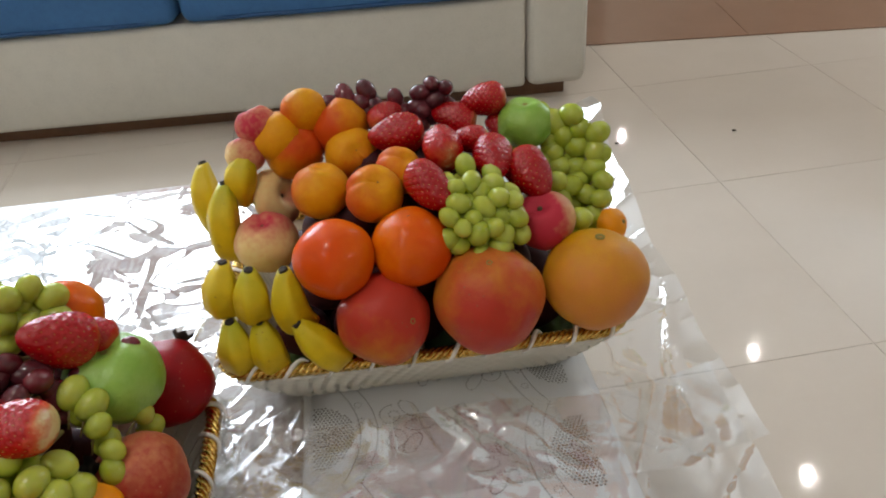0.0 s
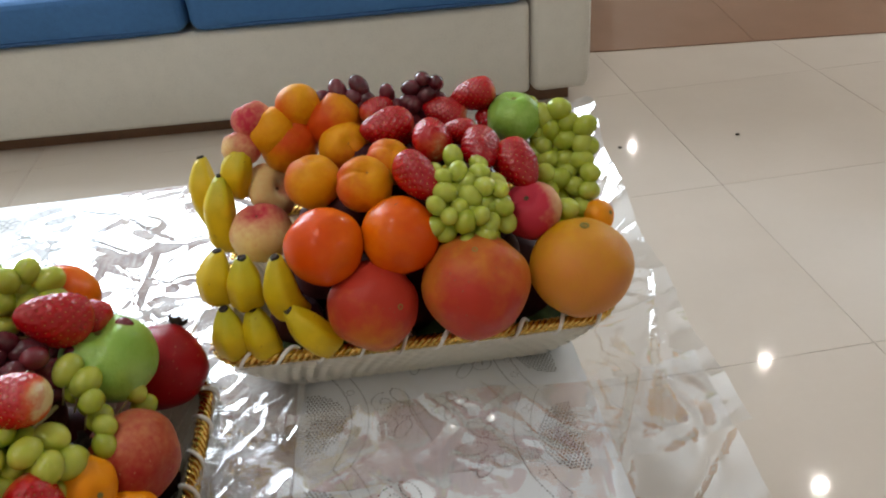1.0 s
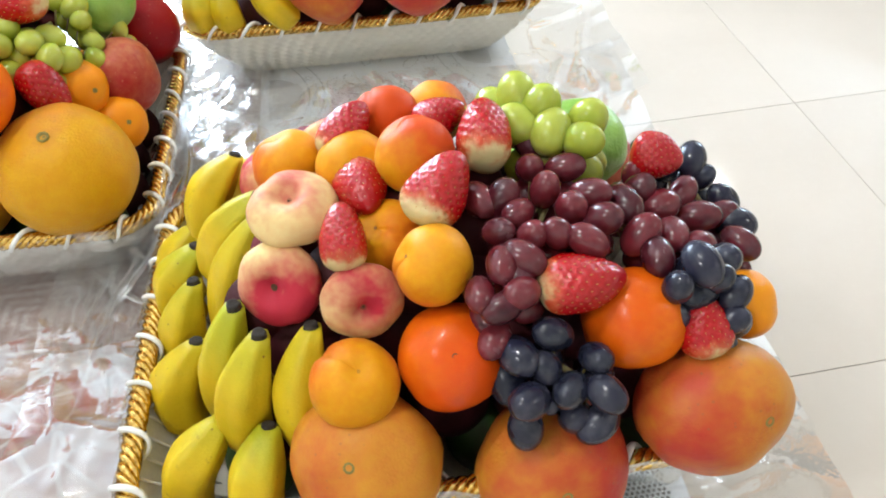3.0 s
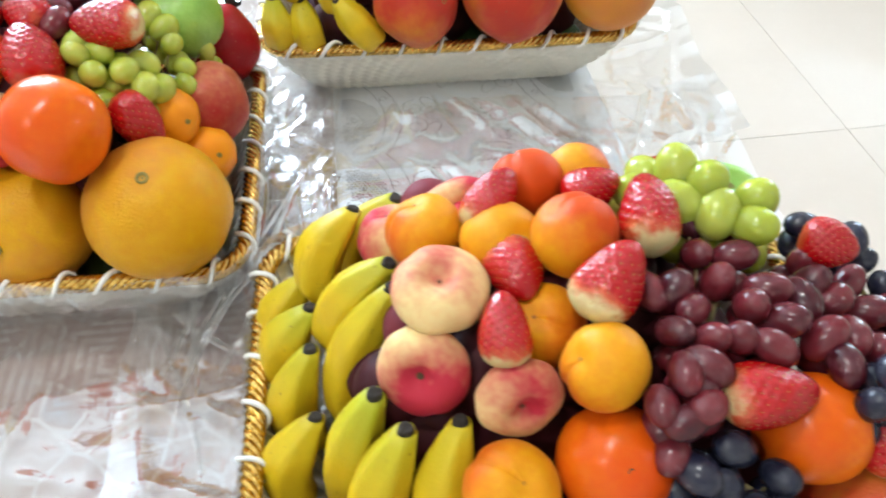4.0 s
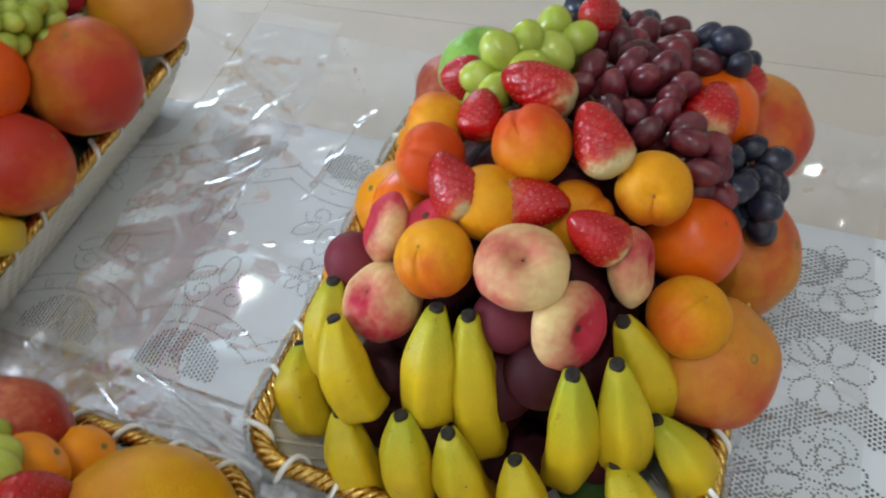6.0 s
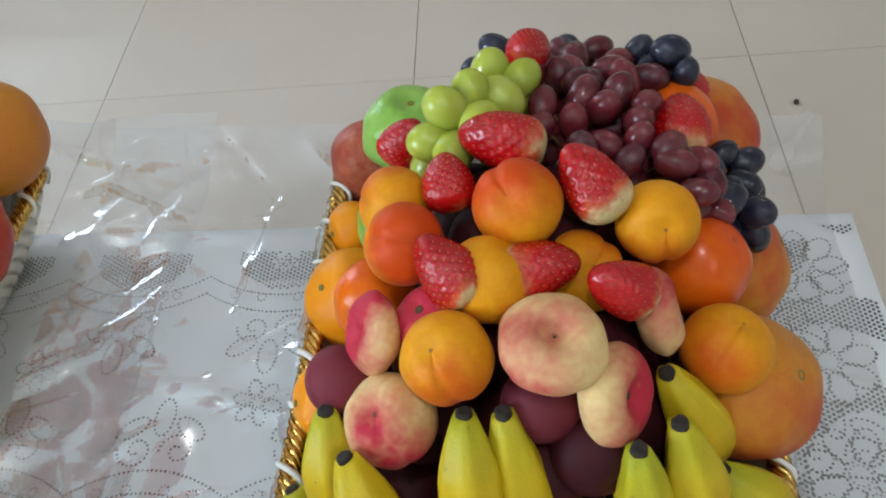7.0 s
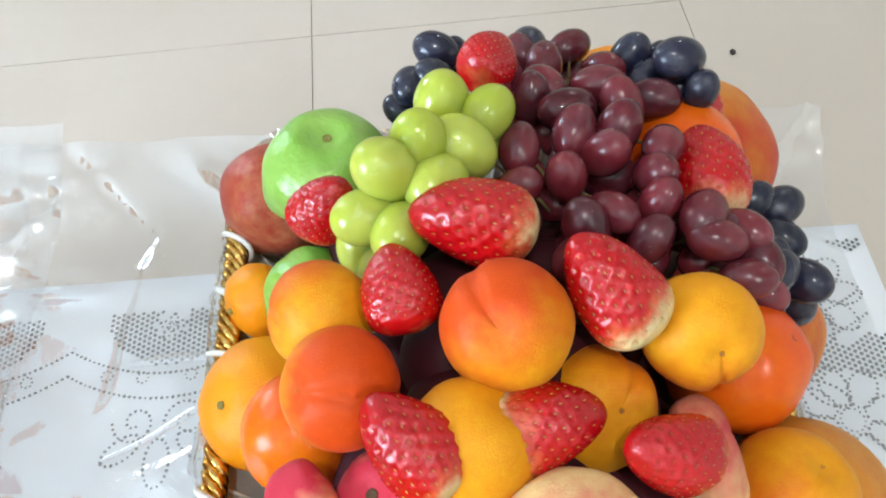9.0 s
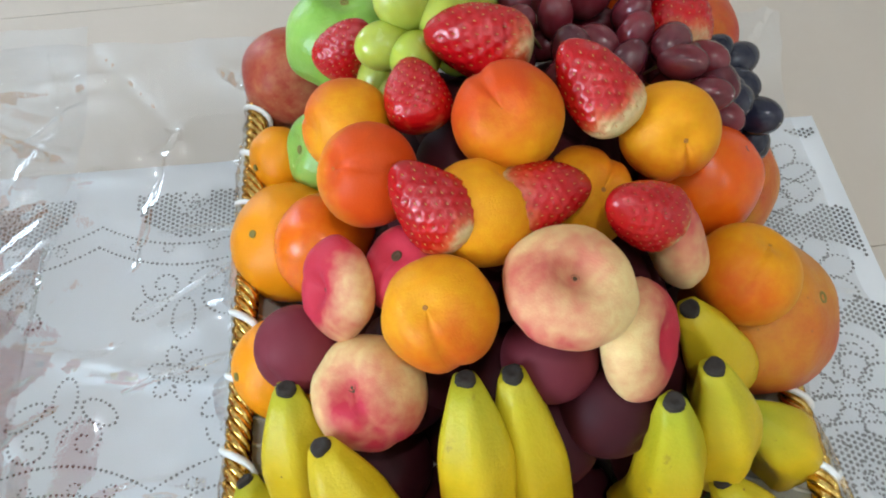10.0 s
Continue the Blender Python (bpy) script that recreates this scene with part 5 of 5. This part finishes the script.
strawberry((-0.164, 0.523, 0.636), (-0.206, 0.459, 0.655), 0.1)
strawberry((-0.152, 0.499, 0.643), (-0.154, 0.424, 0.651), 0.1)
strawberry((-0.171, 0.436, 0.654), (-0.144, 0.402, 0.648), 0.1)
strawberry((-0.157, 0.404, 0.651), (-0.137, 0.350, 0.630), 0.1)
strawberry((-0.068, 0.348, 0.570), (-0.090, 0.364, 0.611), 0.1)
strawberry((-0.202, 0.426, 0.657), (-0.181, 0.405, 0.655), 0.1)
strawberry((-0.094, 0.520, 0.638), (-0.063, 0.511, 0.624), 0.1)
strawberry((-0.230, 0.412, 0.657), (-0.201, 0.404, 0.657), 0.1)
strawberry((-0.246, 0.486, 0.652), (-0.222, 0.418, 0.657), 0.1)
strawberry((-0.122, 0.406, 0.648), (-0.071, 0.402, 0.647))
strawberry((-0.111, 0.478, 0.667), (-0.074, 0.503, 0.634))
grape_bunch('red', 0.0105, [(-0.156, 0.498, 0.644), (-0.145, 0.518, 0.627), (-0.122, 0.524, 0.629), (-0.101, 0.526, 0.622), (-0.091, 0.525, 0.608), (-0.111, 0.472, 0.636), (-0.133, 0.459, 0.642), (-0.162, 0.520, 0.647), (-0.140, 0.523, 0.643)])
grape_bunch('green', 0.0102, [(-0.083, 0.463, 0.620), (-0.070, 0.456, 0.612), (-0.120, 0.396, 0.636), (-0.104, 0.391, 0.632), (-0.105, 0.369, 0.627), (-0.081, 0.386, 0.607), (-0.065, 0.385, 0.601)])
grape_bunch('red', 0.0095, [(-0.140, 0.426, 0.651), (-0.123, 0.470, 0.649), (-0.102, 0.505, 0.624), (-0.082, 0.512, 0.616), (-0.066, 0.509, 0.615), (-0.052, 0.506, 0.618), (-0.101, 0.460, 0.638), (-0.079, 0.485, 0.618), (-0.062, 0.503, 0.601), (-0.114, 0.444, 0.635), (-0.099, 0.466, 0.622), (-0.134, 0.408, 0.648)])
grape_bunch('green', 0.0095, [(-0.117, 0.381, 0.637), (-0.092, 0.394, 0.618), (-0.075, 0.396, 0.617), (-0.046, 0.476, 0.578), (-0.073, 0.373, 0.610), (-0.096, 0.374, 0.613), (-0.111, 0.383, 0.619), (-0.054, 0.427, 0.592), (-0.062, 0.438, 0.608), (-0.085, 0.378, 0.623), (-0.068, 0.398, 0.592), (-0.053, 0.415, 0.583)])
grape_bunch('green', 0.0105, [(-0.131, 0.529, 0.658), (-0.106, 0.524, 0.645), (-0.123, 0.518, 0.646), (-0.149, 0.529, 0.657), (-0.209, 0.523, 0.639), (-0.209, 0.446, 0.660), (-0.213, 0.473, 0.655), (-0.197, 0.437, 0.652)])
grape_bunch('green', 0.0105, [(-0.146, 0.528, 0.674), (-0.132, 0.519, 0.672), (-0.120, 0.532, 0.671), (-0.107, 0.534, 0.659), (-0.139, 0.514, 0.658)])
banana((-0.301, 0.314, 0.577), (-0.283, 0.297, 0.512), (-0.22, -0.87, 0.44))
banana((-0.333, 0.313, 0.553), (-0.307, 0.300, 0.507), (-0.22, -0.87, 0.44))
banana((-0.332, 0.324, 0.576), (-0.344, 0.310, 0.500), (-0.22, -0.87, 0.44))
# ---- basket at the far corner of the table ----
grapefruit((0.360, 0.609, 0.557), 0.0501, (0.05, 0.05, 1.00), 0.4)
mango((0.251, 0.592, 0.563), 0.0524, (0.00, -0.20, 0.98), 0.5)
mango((0.150, 0.588, 0.553), 0.0441, (0.65, -0.65, 0.39), 1)
persimmon((0.111, 0.609, 0.614), 0.0364, (0.00, -0.10, 1.00), 0.85)
persimmon((0.183, 0.620, 0.610), 0.0371, (0.00, -0.10, 1.00), 0.5)
peach((0.036, 0.699, 0.582), 0.0322, (0.00, -0.22, 0.98), 0.42)
peach((0.319, 0.655, 0.601), 0.0299, (-0.33, -0.33, 0.88), 0.80)
apricot((0.100, 0.699, 0.636), 0.0289, (0.14, 0.12, 0.98), 0.3)
apricot((0.153, 0.670, 0.643), 0.0279, (0.21, -0.52, 0.83), 0.3)
apricot((0.133, 0.762, 0.641), 0.0283, (0.23, -0.79, 0.57), 0.35)
apricot((0.071, 0.782, 0.643), 0.0324, (-0.53, 0.25, 0.81), 0.35)
apricot((0.056, 0.781, 0.660), 0.0278, (-0.40, 0.19, 0.90), 0.3)
apricot((0.086, 0.794, 0.681), 0.0247, (-0.38, 0.69, 0.61), 0.2)
apricot((0.179, 0.697, 0.651), 0.0236, (0.36, -0.46, 0.81), 0.3)
apricot((0.122, 0.791, 0.662), 0.0306, (-0.49, 0.08, 0.87), 1)
peach((0.036, 0.784, 0.674), 0.0221, (-0.33, 0.34, 0.88), 0.5)
peach((0.021, 0.772, 0.649), 0.0216, (-0.32, 0.38, 0.87), 0.6)
flat_peach((0.045, 0.761, 0.598), 0.0321, (0.82, -0.41, 0.41), 0.1)
mandarin((0.399, 0.686, 0.566), 0.0174, (0.69, -0.51, 0.51), 0.5)
guava((0.323, 0.777, 0.650), 0.0296, (0.00, 0.00, 1.00), 0.5)
strawberry((0.152, 0.744, 0.667), (0.210, 0.750, 0.665), 0.1)
strawberry((0.188, 0.798, 0.674), (0.158, 0.771, 0.670), 0.1)
strawberry((0.225, 0.760, 0.668), (0.227, 0.668, 0.664), 0.1)
strawberry((0.224, 0.796, 0.665), (0.269, 0.785, 0.653), 0.1)
strawberry((0.255, 0.795, 0.667), (0.303, 0.793, 0.680), 0.1)
strawberry((0.282, 0.789, 0.651), (0.328, 0.775, 0.638), 0.1)
strawberry((0.237, 0.730, 0.662), (0.272, 0.718, 0.667), 0.1)
strawberry((0.271, 0.659, 0.655), (0.276, 0.721, 0.659), 0.1)
strawberry((0.321, 0.660, 0.626), (0.298, 0.705, 0.655), 0.1)
strawberry((0.224, 0.625, 0.644), (0.190, 0.674, 0.668), 0.1)
grape_bunch('red', 0.0095, [(0.131, 0.803, 0.690), (0.145, 0.800, 0.682), (0.161, 0.800, 0.678), (0.185, 0.801, 0.682), (0.191, 0.799, 0.668), (0.212, 0.802, 0.686), (0.228, 0.799, 0.678), (0.240, 0.801, 0.689), (0.210, 0.799, 0.670), (0.116, 0.800, 0.684), (0.155, 0.803, 0.693), (0.225, 0.804, 0.694)])
grape_bunch('green', 0.0095, [(0.245, 0.645, 0.660), (0.254, 0.626, 0.642), (0.269, 0.628, 0.632), (0.283, 0.631, 0.644), (0.242, 0.619, 0.635), (0.261, 0.608, 0.630), (0.230, 0.626, 0.649), (0.252, 0.640, 0.648), (0.230, 0.640, 0.658), (0.247, 0.658, 0.653), (0.265, 0.647, 0.654), (0.280, 0.646, 0.643), (0.268, 0.631, 0.648), (0.284, 0.626, 0.628), (0.255, 0.622, 0.628), (0.240, 0.634, 0.641), (0.231, 0.607, 0.634), (0.246, 0.607, 0.626), (0.270, 0.611, 0.618), (0.220, 0.615, 0.642), (0.243, 0.669, 0.664), (0.222, 0.653, 0.657), (0.268, 0.667, 0.655)])
grape_bunch('green', 0.0115, [(0.327, 0.774, 0.632), (0.352, 0.762, 0.621), (0.376, 0.754, 0.627), (0.375, 0.745, 0.608), (0.341, 0.698, 0.619), (0.379, 0.718, 0.587), (0.383, 0.699, 0.572), (0.362, 0.721, 0.598), (0.355, 0.659, 0.596), (0.344, 0.769, 0.635), (0.362, 0.761, 0.637), (0.339, 0.779, 0.658), (0.354, 0.771, 0.650), (0.380, 0.759, 0.645), (0.392, 0.742, 0.627), (0.390, 0.733, 0.611), (0.395, 0.715, 0.604), (0.372, 0.736, 0.593), (0.391, 0.704, 0.589), (0.357, 0.752, 0.606), (0.396, 0.748, 0.644), (0.324, 0.779, 0.650), (0.371, 0.767, 0.659)])
banana((-0.038, 0.814, 0.624), (-0.020, 0.783, 0.539), (-0.50, -0.85, 0.22), 0.060)
banana((-0.002, 0.741, 0.635), (-0.004, 0.718, 0.549), (-0.30, -0.93, 0.22), 0.060)
banana((0.024, 0.760, 0.658), (0.009, 0.761, 0.595), (-0.30, -0.93, 0.22), 0.060)
banana((0.002, 0.640, 0.604), (-0.001, 0.633, 0.548), (-0.30, -0.97, 0.22), 0.060)
banana((0.028, 0.624, 0.603), (0.024, 0.628, 0.546), (0.11, -0.99, 0.11), 0.060)
banana((0.062, 0.610, 0.609), (0.076, 0.613, 0.534), (-0.42, -0.87, 0.11), 0.060)
banana((0.002, 0.608, 0.556), (0.008, 0.611, 0.494), (0.00, -0.99, 0.11), 0.060)
banana((0.030, 0.606, 0.554), (0.037, 0.609, 0.491), (0.11, -0.99, 0.11), 0.060)
banana((0.068, 0.583, 0.565), (0.108, 0.596, 0.506), (0.00, -0.98, 0.22), 0.060)

# ---- dark filler fruit low in each basket, standing in for shade in the gaps ----
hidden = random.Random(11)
FILLER = skin_mesh("green_mango", round_shape(0.85, 0.03, 0.3, lumps=0.08, seed=15), LEAF)
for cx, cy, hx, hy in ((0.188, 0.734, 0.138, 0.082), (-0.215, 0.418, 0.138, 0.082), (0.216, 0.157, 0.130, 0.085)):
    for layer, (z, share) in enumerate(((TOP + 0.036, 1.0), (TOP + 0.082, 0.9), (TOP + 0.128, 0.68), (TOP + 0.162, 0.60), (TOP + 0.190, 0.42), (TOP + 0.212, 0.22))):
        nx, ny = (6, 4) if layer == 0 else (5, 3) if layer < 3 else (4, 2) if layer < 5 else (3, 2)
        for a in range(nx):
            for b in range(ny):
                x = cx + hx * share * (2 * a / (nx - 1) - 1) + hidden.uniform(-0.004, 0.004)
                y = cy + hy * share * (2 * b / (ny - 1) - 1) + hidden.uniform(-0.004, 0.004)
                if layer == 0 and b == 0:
                    ob = tagged(new("green_mango", FILLER), "dark green filler mango added under the other fruit", "mango")
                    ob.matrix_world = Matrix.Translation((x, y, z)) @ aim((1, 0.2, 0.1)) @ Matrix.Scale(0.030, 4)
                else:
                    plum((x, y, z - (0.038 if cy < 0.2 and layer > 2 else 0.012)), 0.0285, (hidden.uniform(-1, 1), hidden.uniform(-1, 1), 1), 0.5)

# ---- crumbs on the floor ----
for x, y in ((1.162, 1.912), (0.818, 1.906), (0.990, -0.295)):
    bm = bmesh.new()
    bmesh.ops.create_icosphere(bm, subdivisions=1, radius=0.006, matrix=Matrix.Translation((x, y, 0.003)) @ Matrix.Diagonal((1.2, 0.9, 0.5, 1)))
    tagged(part("crumb", bm, STALK), "small dark crumb lying on the floor tiles", "crumb", "crumbs on the floor")
